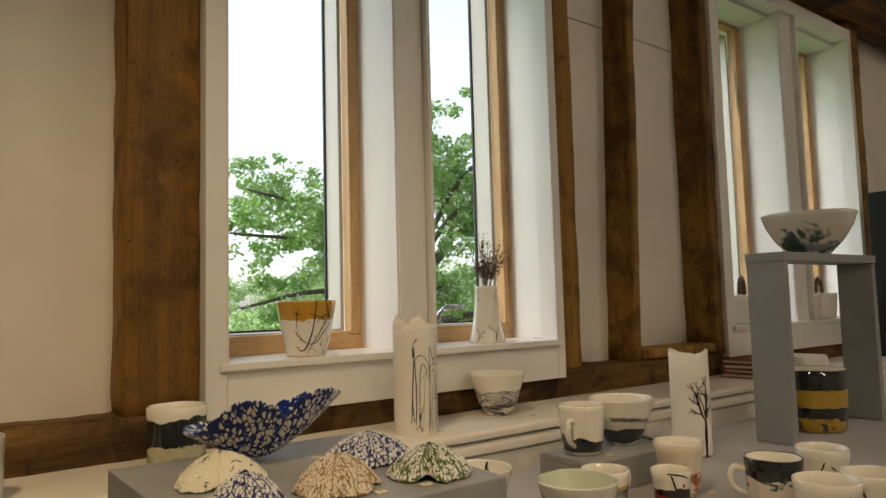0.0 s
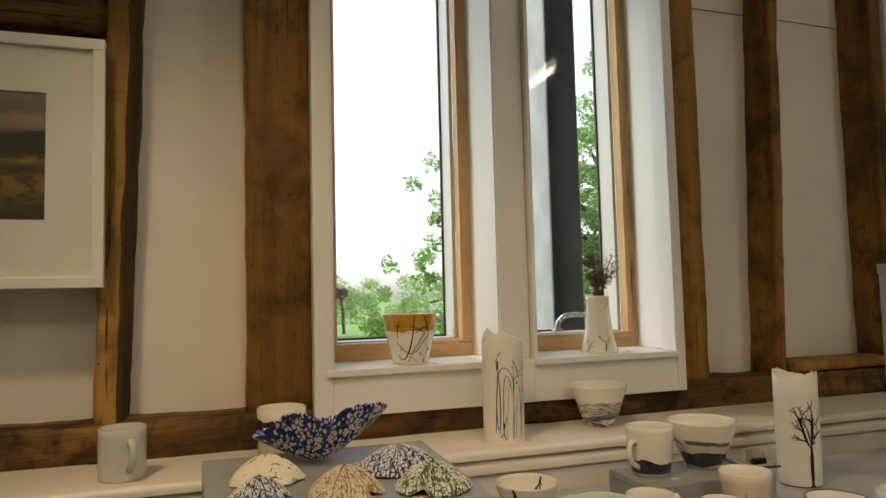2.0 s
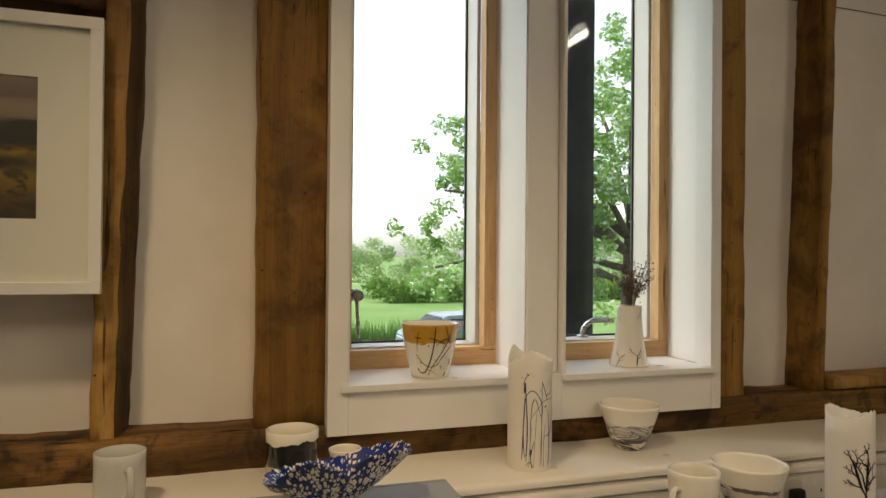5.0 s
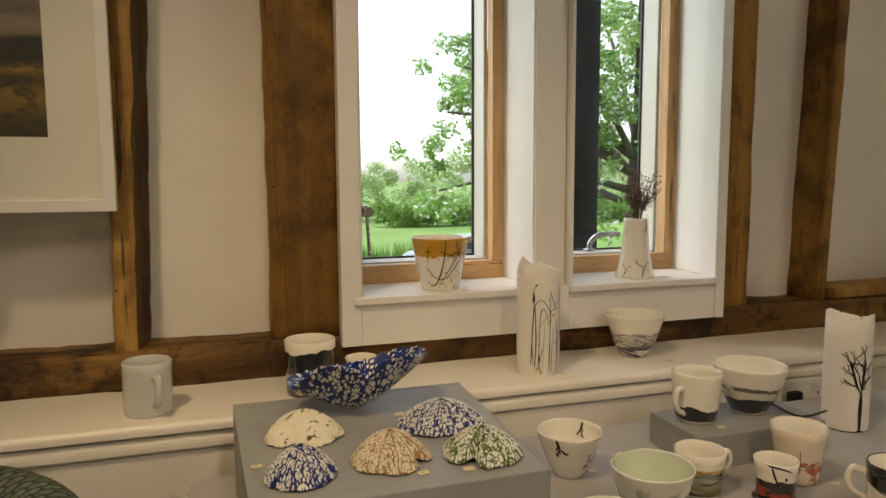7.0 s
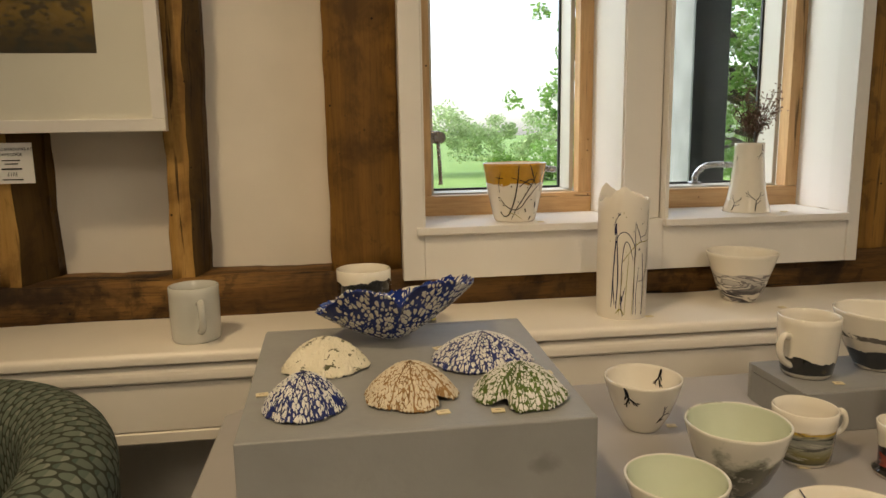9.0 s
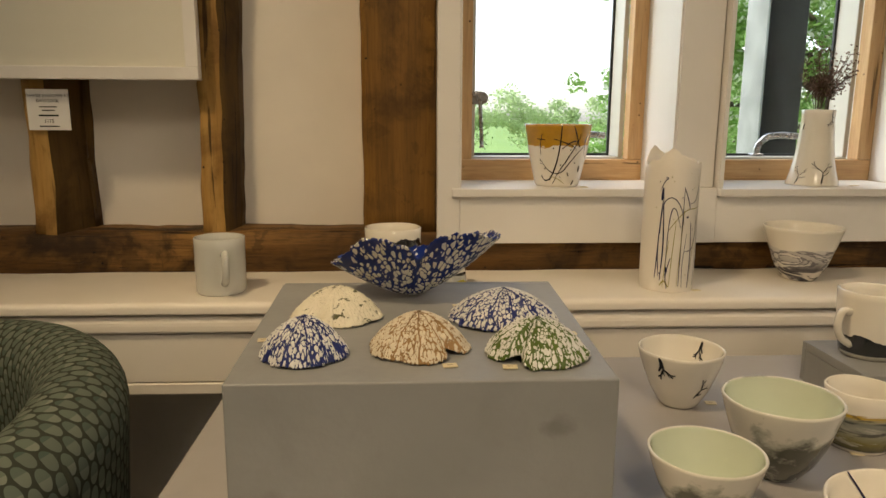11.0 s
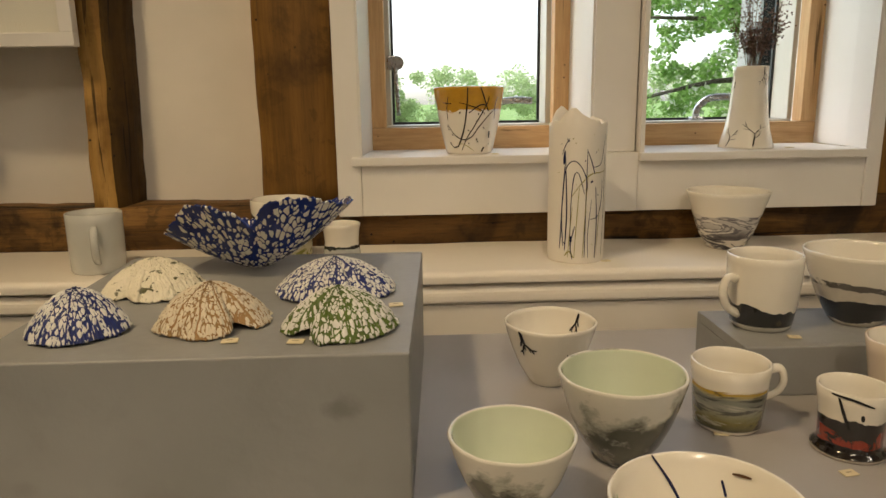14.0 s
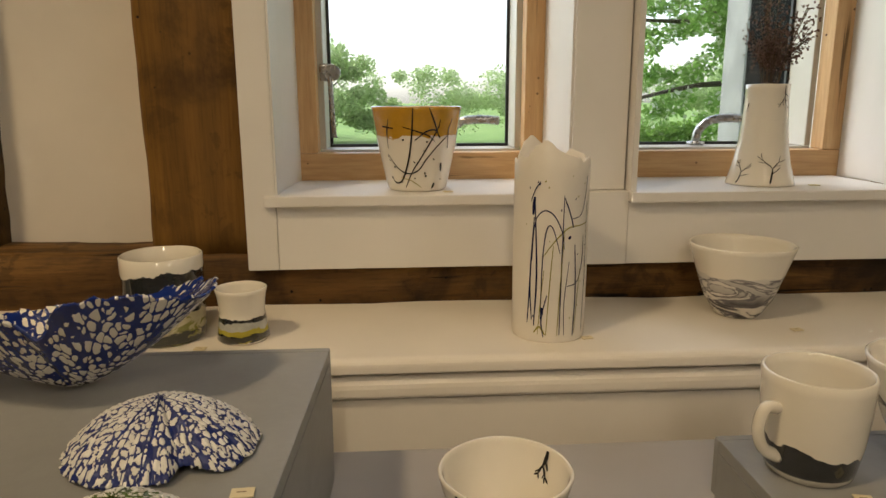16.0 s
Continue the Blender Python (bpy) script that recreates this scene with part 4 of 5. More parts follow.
part("brown_stroke", brush(BG, [(0.002, [(-0.036, 0.066), (-0.048, 0.067)])], inside=0.0034), BROWNINK, bg)
part("brown_stroke", brush(BG, [(0.002, [(-0.028, 0.045), (-0.03, 0.036)])], inside=0.0034), BROWNINK, bg)
part("ink_drawing", brush([(r, z) for r, z in BG], [(0.0018, [(0.11, 0.06), (0.125, 0.04), (0.13, 0.02)]), (0.0014, [(0.15, 0.065), (0.16, 0.03)])]), INK, bg)

# cups and mugs on the table
LC = [(0.030, 0.0), (0.0325, 0.003), (0.0348, 0.03), (0.0382, 0.066)]


def shore():
    """Brushed bands of sea and fields under a thin gold skyline."""
    g = Nodes("shore_glaze")
    z = g.xyz(g.obj)[2]
    strokes = g.noise(g.scale(g.obj, (16.0, 16.0, 75.0)), 1.0, 6, 0.62, 0.9)
    zz = g.math("ADD", z, g.math("MULTIPLY", g.math("SUBTRACT", strokes, 0.5), 0.016))
    tint = g.noise(g.scale(g.obj, (20.0, 20.0, 90.0)), 1.0, 5, 0.6, 0.6)
    paint = g.ramp(g.math("DIVIDE", zz, 0.05), [(0.06, (0.06, 0.06, 0.035)), (0.25, (0.16, 0.14, 0.045)), (0.42, (0.24, 0.23, 0.15)), (0.55, (0.30, 0.30, 0.25)), (0.72, (0.17, 0.18, 0.15)), (0.80, (0.36, 0.33, 0.20)), (0.87, (0.50, 0.33, 0.04)), (0.95, (0.42, 0.27, 0.04))])
    paint = g.mix(g.math("MULTIPLY", g.step(tint, 0.50, 0.58), 0.8), paint, (0.035, 0.038, 0.035))
    paint = g.mix(g.math("MULTIPLY", g.math("SUBTRACT", 1.0, g.step(tint, 0.36, 0.43)), 0.6), paint, (0.45, 0.44, 0.36))
    band = g.math("MULTIPLY", g.step(z, 0.003, 0.005), g.math("SUBTRACT", 1.0, g.step(zz, 0.0455, 0.0475)))
    return g.done(g.mix(band, CREAM, paint), 0.14, coat=0.7)


g_lc = shore()
ob = pot("cup", LC, [g_lc, WHITEWARE], "cream cup with painted grey and yellow seashore", "cup", (0.868, 0.718, T), -20, wob=0.025, seed=15)
part("handle", cup_handle(LC, 15, 0.026, 0.056, 0.016, 0.0036), WHITEWARE, ob)

RB = [(0.031, 0.0), (0.0325, 0.003), (0.027, 0.008), (0.0275, 0.03), (0.0315, 0.062)]
g_rb = glaze("red_black_glaze", [(0.0, 0.035, (0.012, 0.009, 0.009), 0.024, 20, 0), (0.010, 0.027, (0.26, 0.035, 0.018), 0.022, 22, 0.44), (0.0, 0.003, (0.5, 0.45, 0.4), 0.004, 30, 0)])
ob = pot("cup", RB, [g_rb, WHITEWARE], "small cup with red and black splashes and black figure lines", "cup", (0.956, 0.658, T), -100, wob=0.04, seed=16)
part("ink_drawing", brush(RB, [(0.0026, [(-0.028, 0.0615), (-0.012, 0.060), (0.004, 0.054)]), (0.0028, [(-0.022, 0.059), (-0.018, 0.045), (-0.013, 0.03)]), (0.003, [(-0.004, 0.046), (-0.003, 0.040)])]), INK, ob)
OC = [(0.028, 0.0), (0.031, 0.004), (0.036, 0.045), (0.0425, 0.088)]
g_oc = glaze("orange_wash_glaze", [(0.004, 0.034, (0.52, 0.16, 0.07), 0.02, 22, 0.5), (0.03, 0.042, (0.45, 0.12, 0.05), 0.02, 26, 0.52)], (0.78, 0.66, 0.54))
ob = pot("cup", OC, [g_oc, WHITEWARE], "tall cream cup with orange wash at the foot", "cup", (1.042, 0.702, T), -120, wob=0.025, seed=17)
part("brown_drawing", brush(OC, [(0.0016, [(-0.008, 0.06), (-0.007, 0.035), (-0.008, 0.02)]), (0.0014, [(-0.02, 0.036), (0.008, 0.034), (0.02, 0.038)]), (0.0014, [(0.014, 0.04), (0.012, 0.012)])]), BROWNINK, ob)

MB = [(0.031, 0.0), (0.034, 0.004), (0.0385, 0.03), (0.041, 0.06), (0.0418, 0.086)]
g_mb = glaze("black_hill_glaze", [(0.004, 0.036, (0.012, 0.014, 0.017), 0.065, 11, 0), (0.0, 0.007, (0.55, 0.53, 0.48), 0.008, 20, 0)])
ob = pot("mug", MB, [g_mb, WHITEWARE], "white porcelain mug with black brushed hills, on the low plinth", "mug", (0.964, 0.85, B), -35, wob=0.015, seed=18)
part("handle", cup_handle(MB, -128, 0.018, 0.060, 0.017, 0.0048), WHITEWARE, ob)
BB = [(0.027, 0.0), (0.031, 0.004), (0.045, 0.03), (0.0545, 0.055), (0.0600, 0.074), (0.0630, 0.086)]
g_bb = glaze("black_shore_glaze", [(0.0, 0.050, (0.66, 0.61, 0.53), 0.010, 14, 0), (0.046, 0.054, (0.13, 0.12, 0.11), 0.022, 18, 0.42), (0.006, 0.033, (0.012, 0.013, 0.018), 0.020, 16, 0)])
pot("bowl", BB, [g_bb, WHITEWARE], "white bowl with black and grey bands, on the low plinth", "bowl", (1.083, 0.856, B), 10, wob=0.02, seed=19)

TV = [(0.0385, 0.0), (0.040, 0.004), (0.0405, 0.10), (0.0405, 0.215)]
tv = pot("vase", TV, BISQUE, "tall white cylinder vase with a bare black tree", "vase", (1.316, 0.860, T), -128, thick=0.0024, wob=0.012, seed=20, rim=lambda a: -0.006 * math.cos(2 * a + 0.9) + 0.006 * noise.noise(Vector((math.cos(a) * 9, math.sin(a) * 9, 5.0))) + 0.006 * noise.noise(Vector((math.cos(a) * 3, math.sin(a) * 3, 2.2))))
rnd = random.Random(14)
strokes = [(0.0105, [(0.0185, 0.0), (0.0180, 0.006)]), (0.0078, [(0.0185, 0.003), (0.0185, 0.04), (0.0190, 0.076)]), (0.0046, [(0.0190, 0.074), (0.0110, 0.088), (0.0060, 0.104), (0.0010, 0.122), (-0.0040, 0.136)]),
           (0.0048, [(0.0190, 0.074), (0.0205, 0.098), (0.0225, 0.124), (0.0235, 0.142)]), (0.0030, [(0.0190, 0.082), (0.0150, 0.098), (0.0120, 0.114)]), (0.0020, [(-0.055, 0.0012), (0.0, 0.0012), (0.055, 0.0012)])]
for x, z, a, ln in ((-0.004, 0.135, -0.35, 0.010), (0.001, 0.120, 0.35, 0.020), (0.006, 0.104, -0.75, 0.016), (0.011, 0.088, -1.0, 0.014), (0.0235, 0.140, 0.05, 0.013), (0.0225, 0.124, -0.45, 0.013), (0.021, 0.106, 0.5, 0.018), (0.020, 0.090, 0.6, 0.020), (0.019, 0.080, 0.8, 0.014), (0.012, 0.112, -0.3, 0.012), (0.0215, 0.112, -0.4, 0.012)):
    twig(x, z, a, ln, 0.0026, 2, rnd, strokes)
strokes = [(w, [(x, min(max(z, 0.001), 0.19)) for x, z in pts]) for w, pts in strokes]
part("tree_drawing", brush(TV, strokes), INK, tv, "bare black tree drawing")
lone("power_cord", tube(spline([(1.148, 0.888, 0.9460), (1.143, 0.856, 0.9460), (1.135, 0.817, 0.9460), (1.142, 0.793, 0.9460), (1.168, 0.793, 0.9460), (1.246, 0.838, 0.9300)]), 0.0022, 8), RUBBER, "thin black cord lying over the low plinth", "cord")

C1 = [(0.034, 0.0), (0.036, 0.003), (0.040, 0.03), (0.043, 0.082)]
g_c1 = glaze("dark_dipped_glaze", [(0.052, 0.2, (0.015, 0.017, 0.017), 0.022, 30, 0), (0.04, 0.056, (0.05, 0.10, 0.05), 0.02, 30, 0.55)], (0.76, 0.66, 0.57))
ob = pot("mug", C1, [g_c1, WHITEWARE], "cream mug with black dipped rim", "mug", (1.067, 0.55, T), -90, wob=0.02, seed=23)
part("handle", cup_handle(C1, -145, 0.022, 0.062, 0.022, 0.0042), WHITEWARE, ob)
C2 = [(0.030, 0.0), (0.033, 0.003), (0.038, 0.04), (0.041, 0.084)]
for (x, y), h, sd, lab in (((1.180, 0.528), 1.0, 25, "cream cup with black inked marks"), ((1.022, 0.450), 0.88, 26, "shallow cream cup with grey brushed sketch"), ((1.100, 0.422), 0.9, 27, "cream cup with thin brown sketch lines")):
    prof = [(r * (1.08 if sd == 26 else 1.0), z * h) for r, z in C2]
    ob = pot("cup", prof, WHITEWARE, lab, "cup", (x, y, T), -140, wob=0.03, seed=sd)
    rnd = random.Random(sd)
    marks = []
    for k in range(7):
        s, z = rnd.uniform(-0.03, 0.03), rnd.uniform(0.03, 0.07) * h
        marks.append((rnd.uniform(0.0014, 0.0028), [(s, z), (s + rnd.uniform(-0.012, 0.012), z - rnd.uniform(0.004, 0.02))]))
    part("ink_drawing", brush(prof, marks), BROWNINK if sd == 27 else INK, ob)

# on and in the open stand
SB = [(0.045, 0.0), (0.05, 0.004), (0.078, 0.035), (0.098, 0.07), (0.108, 0.10)]
g_sb = glaze("green_hill_bowl_glaze", [(0.006, 0.03, (0.30, 0.31, 0.36), 0.03, 16, 0.45), (0.0, 0.075, (0.05, 0.11, 0.075), 0.13, 5.5, 0.5)])
pot("bowl", SB, [g_sb, WHITEWARE], "large cream bowl with grey and green hills on the stand", "bowl", (1.765, 0.800, 1.3175), 30, wob=0.015, seed=30)
SP = [(0.066, 0.0), (0.071, 0.004), (0.077, 0.07), (0.080, 0.148)]
g_sp = glaze("yellow_black_stripe_glaze", [(0.0, 0.2, (0.014, 0.015, 0.016), 0.0, 8, 0), (0.060, 0.102, (0.46, 0.29, 0.02), 0.022, 24, 0), (0.0, 0.034, (0.44, 0.27, 0.02), 0.016, 20, 0.4)])
pot("pot", SP, [g_sp, WHITEWARE], "black pot with mustard yellow stripes in the open stand", "pot", (1.775, 0.822, T), 0, wob=0.02, seed=31)

# pots with horseshoe handles on the far sill, and what lies beyond
for x, rz in ((2.43, 20), (2.88, -30), (3.03, 10)):
    far = pot("planter_pot", [(0.055, 0.0), (0.060, 0.004), (0.066, 0.05), (0.068, 0.105)], WHITEWARE, "white pot with a brown twisted loop handle on the far sill", "pot", (x, 1.37, SILL + 0.0008), rz, seed=int(x * 10), group="pots on the far sill")
    part("loop_handle", tube([(0.045 * math.cos(a), 0, 0.108 + 0.062 * math.sin(a)) for a in [math.pi * k / 14 for k in range(15)]], [0.008 + 0.0016 * (k % 2) for k in range(15)], 8), BROWNINK, far, "brown twisted loop")
red = painted("red_cover", (0.22, 0.015, 0.02), 0.5, 0.1)
page = painted("page_edges", (0.7, 0.66, 0.58), 0.8, 0.05)
for k in range(4):
    bk = thing("book", "thin dark red book lying in a stack on the ledge", "book", (2.19 + 0.006 * (k % 2), 1.19, L + 0.0145 * k), "stacked red books", 4 * (k % 3) - 3)
    part("cover", block(-0.10, 0.10, -0.07, 0.07, 0.0, 0.0025, 0.0006), red, bk)
    part("cover", block(-0.10, 0.10, -0.07, 0.07, 0.0115, 0.014, 0.0006), red, bk)
    part("pages", block(-0.097, 0.097, -0.067, 0.067, 0.003, 0.011), page, bk)
lone("folded_cloth", worn(block(2.38, 2.56, 1.13, 1.26, L, L + 0.05, 0.016), 0.006, 3), PLASTER, "crumpled white cloth on the ledge", "cloth")
lone("black_box", block(3.14, 3.34, 1.06, 1.20, L, L + 0.68, 0.006), RUBBER, "tall black case standing on the far ledge", "case")


# ---- reticulated shells ----
def cell_mask(r, a, size, seed, gap, veins, power=0.78):
    """How far a point of a shell stands inside a raised cell, 0 to 1; the cells run out from the middle along veins."""
    rho = (r + 0.0008) ** power
    q = Vector((math.cos(a) * rho, math.sin(a) * rho, 0.0)) / size
    q += 0.30 * noise.noise_vector(q * 0.9 + Vector((seed, 0, 0))) + 0.09 * noise.noise_vector(q * 3.1 + Vector((0, seed, 0)))
    q.z = seed * 2.31
    d = noise.voronoi(q)[0]
    edge = d[1] - d[0]
    cut = gap * (1.0 + 0.7 * noise.noise(q * 0.45 + Vector((7.0, 0, 0))) + 0.4 * noise.noise(q * 1.3))
    m = min(1.0, max(0.0, (edge - cut) / 0.13 + 0.5))
    if veins:
        w = math.sin(veins * 0.5 * (a + 0.10 * noise.noise(Vector((r * 70, seed, math.cos(a)))) + seed))
        line = abs(w) * (r + 0.002) * 2.0 / veins
        m *= min(1.0, max(0.0, (line - 0.00035) / 0.0006))
    return m


def relief_mesh(grid, masks, closed_centre, flip):
    """Quads over rings of vertices, with the cell attribute."""
    verts = [v for row in grid for v in row]
    seg = len(grid[0])
    faces = []
    for j in range(len(grid) - 1):
        for k in range(seg):
            f = (j * seg + k, (j + 1) * seg + k, (j + 1) * seg + (k + 1) % seg, j * seg + (k + 1) % seg)
            faces.append(f[::-1] if flip else f)
    if closed_centre:
        faces.append(tuple(range(seg)) if flip else tuple(range(seg))[::-1])
    me = bpy.data.meshes.new("relief")
    me.from_pydata([tuple(v) for v in verts], [], faces)
    at = me.attributes.new("cell", "FLOAT", "POINT")
    at.data.foreach_set("value", [m for row in masks for m in row])
    me.polygons.foreach_set("use_smooth", [True] * len(me.polygons))
    me.update()
    return me


def shell(name, at, rz, radius, height, mat, label, notch=(0.0, 0.0), seed=0, stretch=1.0, gap=0.155, size=0.0074, veins=11):
    """A limpet-like dome with a ragged rim; notch: (angle in degrees, depth)."""
    seg, rings = 380, 76
    grid, masks = [], []
    for j in range(rings + 1):
        s = 0.01 + 0.99 * j / rings
        row, mrow = [], []
        for k in range(seg):
            a = 2 * math.pi * k / seg
            off = (a - radians(notch[0]) + math.pi) % (2 * math.pi) - math.pi
            cut = notch[1] * math.exp(-(off / 0.20) ** 2)
            groove = math.exp(-(off / 0.13) ** 2) * min(1.0, 3.0 * s) * min(1.0, notch[1] * 2)
            ca, sa = math.cos(a), math.sin(a)
            rim = radius * (1 + 0.10 * noise.noise(Vector((ca * 1.6, sa * 1.6, seed))) + 0.045 * noise.noise(Vector((ca * 9, sa * 9, seed + 3.0))) + 0.04 * noise.noise(Vector((ca * 24, sa * 24, seed + 5.0))) + 0.02 * noise.noise(Vector((ca * 48, sa * 48, seed + 5.0)))) * (1 - 0.55 * cut)
            r = rim * s
            z = height * (0.82 * (1 - s * s) ** 0.85 + 0.18 * (1 - s))
            z -= 0.0045 * groove * (1 - 0.8 * s * s)
            z += cut * height * 0.30 * s * s + 0.004 * s * s * noise.noise(Vector((ca * 2.5, sa * 2.5, seed + 9.0))) * (1 if s < 0.98 else 0.6)
            m = cell_mask(r, a, size, seed, gap, veins)
            lift = 0.0011 * m + 0.0005 * noise.noise(Vector((ca * r * 420, sa * r * 420, seed)))
            row.append(((r + lift * 0.5) * ca * stretch, (r + lift * 0.5) * sa, max(z, 0.0012) + 0.001 + lift))
            mrow.append(m)
        grid.append(row)
        masks.append(mrow)
    ob = new(name, relief_mesh(grid, masks, True, False))
    ob.data.materials.append(mat)
    ob.matrix_world = pose(*at, 0, 0, rz)
    tagged(ob, label, "ceramic shell", "ceramic shells")
    thick = ob.modifiers.new("thickness", "SOLIDIFY")
    thick.thickness, thick.offset = 0.0022, -1.0
    return ob


WHITE_CELL = (0.82, 0.81, 0.78)
M_BLUE = reticulated("blue_reticulate", (0.007, 0.020, 0.155), WHITE_CELL)
M_GREEN = reticulated("green_reticulate", (0.080, 0.135, 0.010), WHITE_CELL)
M_TAN = reticulated("tan_reticulate", (0.33, 0.19, 0.066), (0.80, 0.71, 0.55))


def mottled():
    g = Nodes("cream_lichen")
    base = g.mix(g.noise(g.obj, 60.0, 4), (0.70, 0.65, 0.50), (0.82, 0.77, 0.64))
    m = g.step(g.noise(g.scale(g.obj, (1, 1, 1)), 95.0, 3, 0.5, 0.8), 0.57, 0.62)
    far = g.step(g.noise(g.obj, 24.0, 2), 0.40, 0.55)
    g.bump(g.math("ADD", g.noise(g.obj, 300.0, 4), g.math("MULTIPLY", m, -0.8)), 0.7, 0.0012)
    return g.done(g.mix(g.math("MULTIPLY", m, far), base, (0.10, 0.10, 0.04)), 0.55)


shell("ceramic_shell", (0.284, 0.796, P), 0, 0.0488, 0.035, mottled(), "cream domed ceramic shell with dark green flecks", (-115, 0.35), 31, 1.06)
shell("ceramic_shell", (0.266, 0.666, P), 20, 0.0395, 0.038, M_BLUE, "blue and white reticulated ceramic shell dome", (12, 0.30), 32, 1.04)
shell("ceramic_shell", (0.376, 0.680, P), 0, 0.0465, 0.037, M_TAN, "tan and cream reticulated ceramic shell with a folded cleft", (-42, 0.62), 33, 1.04, 0.11)
shell("ceramic_shell", (0.475, 0.780, P), 0, 0.0530, 0.035, M_BLUE, "blue and white reticulated ceramic shell with a folded cleft", (-60, 0.5), 34, 1.14)
shell("ceramic_shell", (0.491, 0.662, P), 0, 0.0475, 0.035, M_GREEN, "green and white reticulated ceramic shell with a folded cleft", (-128, 0.6), 35, 1.06, 0.165)
shell("ceramic_shell", (0.379, 0.522, T), 0, 0.052, 0.042, M_GREEN, "green and white reticulated ceramic shell on the tabletop", (100, 0.3), 36)


def flared_bowl(at):
    """The ragged open bowl: two wings that rise from a crease."""
    seg, rings = 600, 120
    grid, masks = [], []
    for j in range(rings + 1):
        s = 0.02 + 0.98 * j / rings
        row, mrow = [], []
        for k in range(seg):
            a = 2 * math.pi * k / seg
            ca, sa = math.cos(a), math.sin(a)
            right, left = max(0, ca) ** 2, max(0, -ca) ** 2
            back, front = max(0, sa) ** 2, max(0, -sa) ** 2
            off = (a - radians(277) + math.pi) % (2 * math.pi) - math.pi
            cut = math.exp(-(off / 0.24) ** 2)
            rim = 0.118 * right + 0.106 * left + 0.066 * back + 0.076 * front - 0.010 * cut
            lobe_l = math.exp(-(((a - radians(230) + math.pi) % (2 * math.pi) - math.pi) / 0.50) ** 2)
            lobe_r = math.exp(-(((a - radians(309) + math.pi) % (2 * math.pi) - math.pi) / 0.50) ** 2)
            zr = 0.078 * right + 0.044 * left + 0.052 * back + 0.072 * front + 0.022 * lobe_l + 0.022 * lobe_r - 0.017 * math.exp(-(off / 0.15) ** 2)
            jag = noise.noise(Vector((ca * 7, sa * 7, 3.3))) + 0.7 * noise.noise(Vector((ca * 19, sa * 19, 8.1)))
            rim += 0.0045 * jag
            zr += 0.004 * jag + 0.006 * noise.noise(Vector((ca * 2.2, sa * 2.2, 5.5)))
            r = 0.014 * s ** 0.4 + (rim - 0.014) * s ** (0.92 + 0.30 * cut)
            z = zr * s ** 1.22
            m = cell_mask(r, a, 0.0106, 4.4, 0.235, 9) * (1 - math.exp(-((off + 0.06 * noise.noise(Vector((z * 90, 0, 0)))) / 0.05) ** 4))
            lift = 0.0010 * m
            row.append((0.95 * (r + lift) * ca, 0.95 * (r + lift) * sa, 0.96 * z + 0.0025))
            mrow.append(m)
        grid.append(row)
        masks.append(mrow)
    ob = new("sculptural_bowl", relief_mesh(grid, masks, True, True))
    ob.data.materials.append(M_BOWL)
    ob.matrix_world = pose(*at)
    tagged(ob, "ragged blue and white reticulated porcelain bowl with two wings", "bowl")
    thick = ob.modifiers.new("thickness", "SOLIDIFY")
    thick.thickness, thick.offset = 0.0024, 0.0
    return ob


M_BOWL = reticulated("blue_bowl_reticulate", (0.006, 0.024, 0.19), (0.84, 0.82, 0.77), 0.14)
flared_bowl((0.371, 0.888, P))

# ---- price tags ----
TAG = painted("tag_card", (0.72, 0.63, 0.42), 0.8, 0.04)
tag = thing("price_tag", "small cream price tag lying beside the pots", "price tag", (0.404, 0.630, P), "price tags", 8)
part("card", block(-0.0068, 0.0068, -0.0048, 0.0048, 0.0, 0.0012, 0.0003), TAG, tag)
part("price_mark", block(-0.0032, 0.0024, -0.0005, 0.0006, 0.0013, 0.0015), painted("faded_print", (0.36, 0.28, 0.18), 0.8, 0.1), tag, "faint printed price")
for x, y, z, rz in ((0.459, 0.624, P, -4), (0.218, 0.712, P, 10), (0.428, 0.838, P, 20), (0.538, 0.722, P, 4), (0.752, 0.833, T, -8), (0.688, 0.545, T, 12), (0.852, 0.694, T, -14), (0.93, 0.615, T, 10), (1.085, 0.67, T, -20), (0.80, 0.605, T, 15), (0.980, 0.803, B, -12), (1.10, 0.783, B, -6), (0.858, 1.14, L, 10), (1.13, 1.15, L, 8), (0.395, 1.135, L, -6), (0.70, 1.305, SILL + 0.0008, -8), (1.245, 1.33, SILL + 0.0008, 5)):
    copy_thing(tag, pose(x, y, z, 0, 0, rz))
holder = thing("card_holder", "small brown slotted block holding a cream card", "card holder", (0.182, 0.545, T), "", 8)
part("base", block(-0.035, 0.035, -0.02, 0.02, 0, 0.010, 0.002), painted("holder_wood", (0.16, 0.13, 0.10), 0.5, 0.1), holder)
part("card", block(-0.02, 0.02, -0.008, 0.006, 0.0102, 0.0115), TAG, holder)

# ---- the framed picture and its card ----
pic = thing("framed_picture", "white-framed landscape print with wide mount, hung on the studs", "picture", (-0.315, 1.298, 1.306))
PW, PH = 0.64, 0.505
frame_w = 0.022
part("frame_rail", block(-PW / 2, PW / 2, -0.02, 0.0, 0, frame_w, 0.0015), CASING, pic)
part("frame_rail", block(-PW / 2, PW / 2, -0.02, 0.0, PH - frame_w, PH, 0.0015), CASING, pic)
part("frame_stile", block(-PW / 2, -PW / 2 + frame_w, -0.02, 0.0, frame_w, PH - frame_w, 0.0015), CASING, pic)
part("frame_stile", block(PW / 2 - frame_w, PW / 2, -0.02, 0.0, frame_w, PH - frame_w, 0.0015), CASING, pic)
MOUNT = painted("mount_board", (0.78, 0.73, 0.64), 0.8, 0.03)
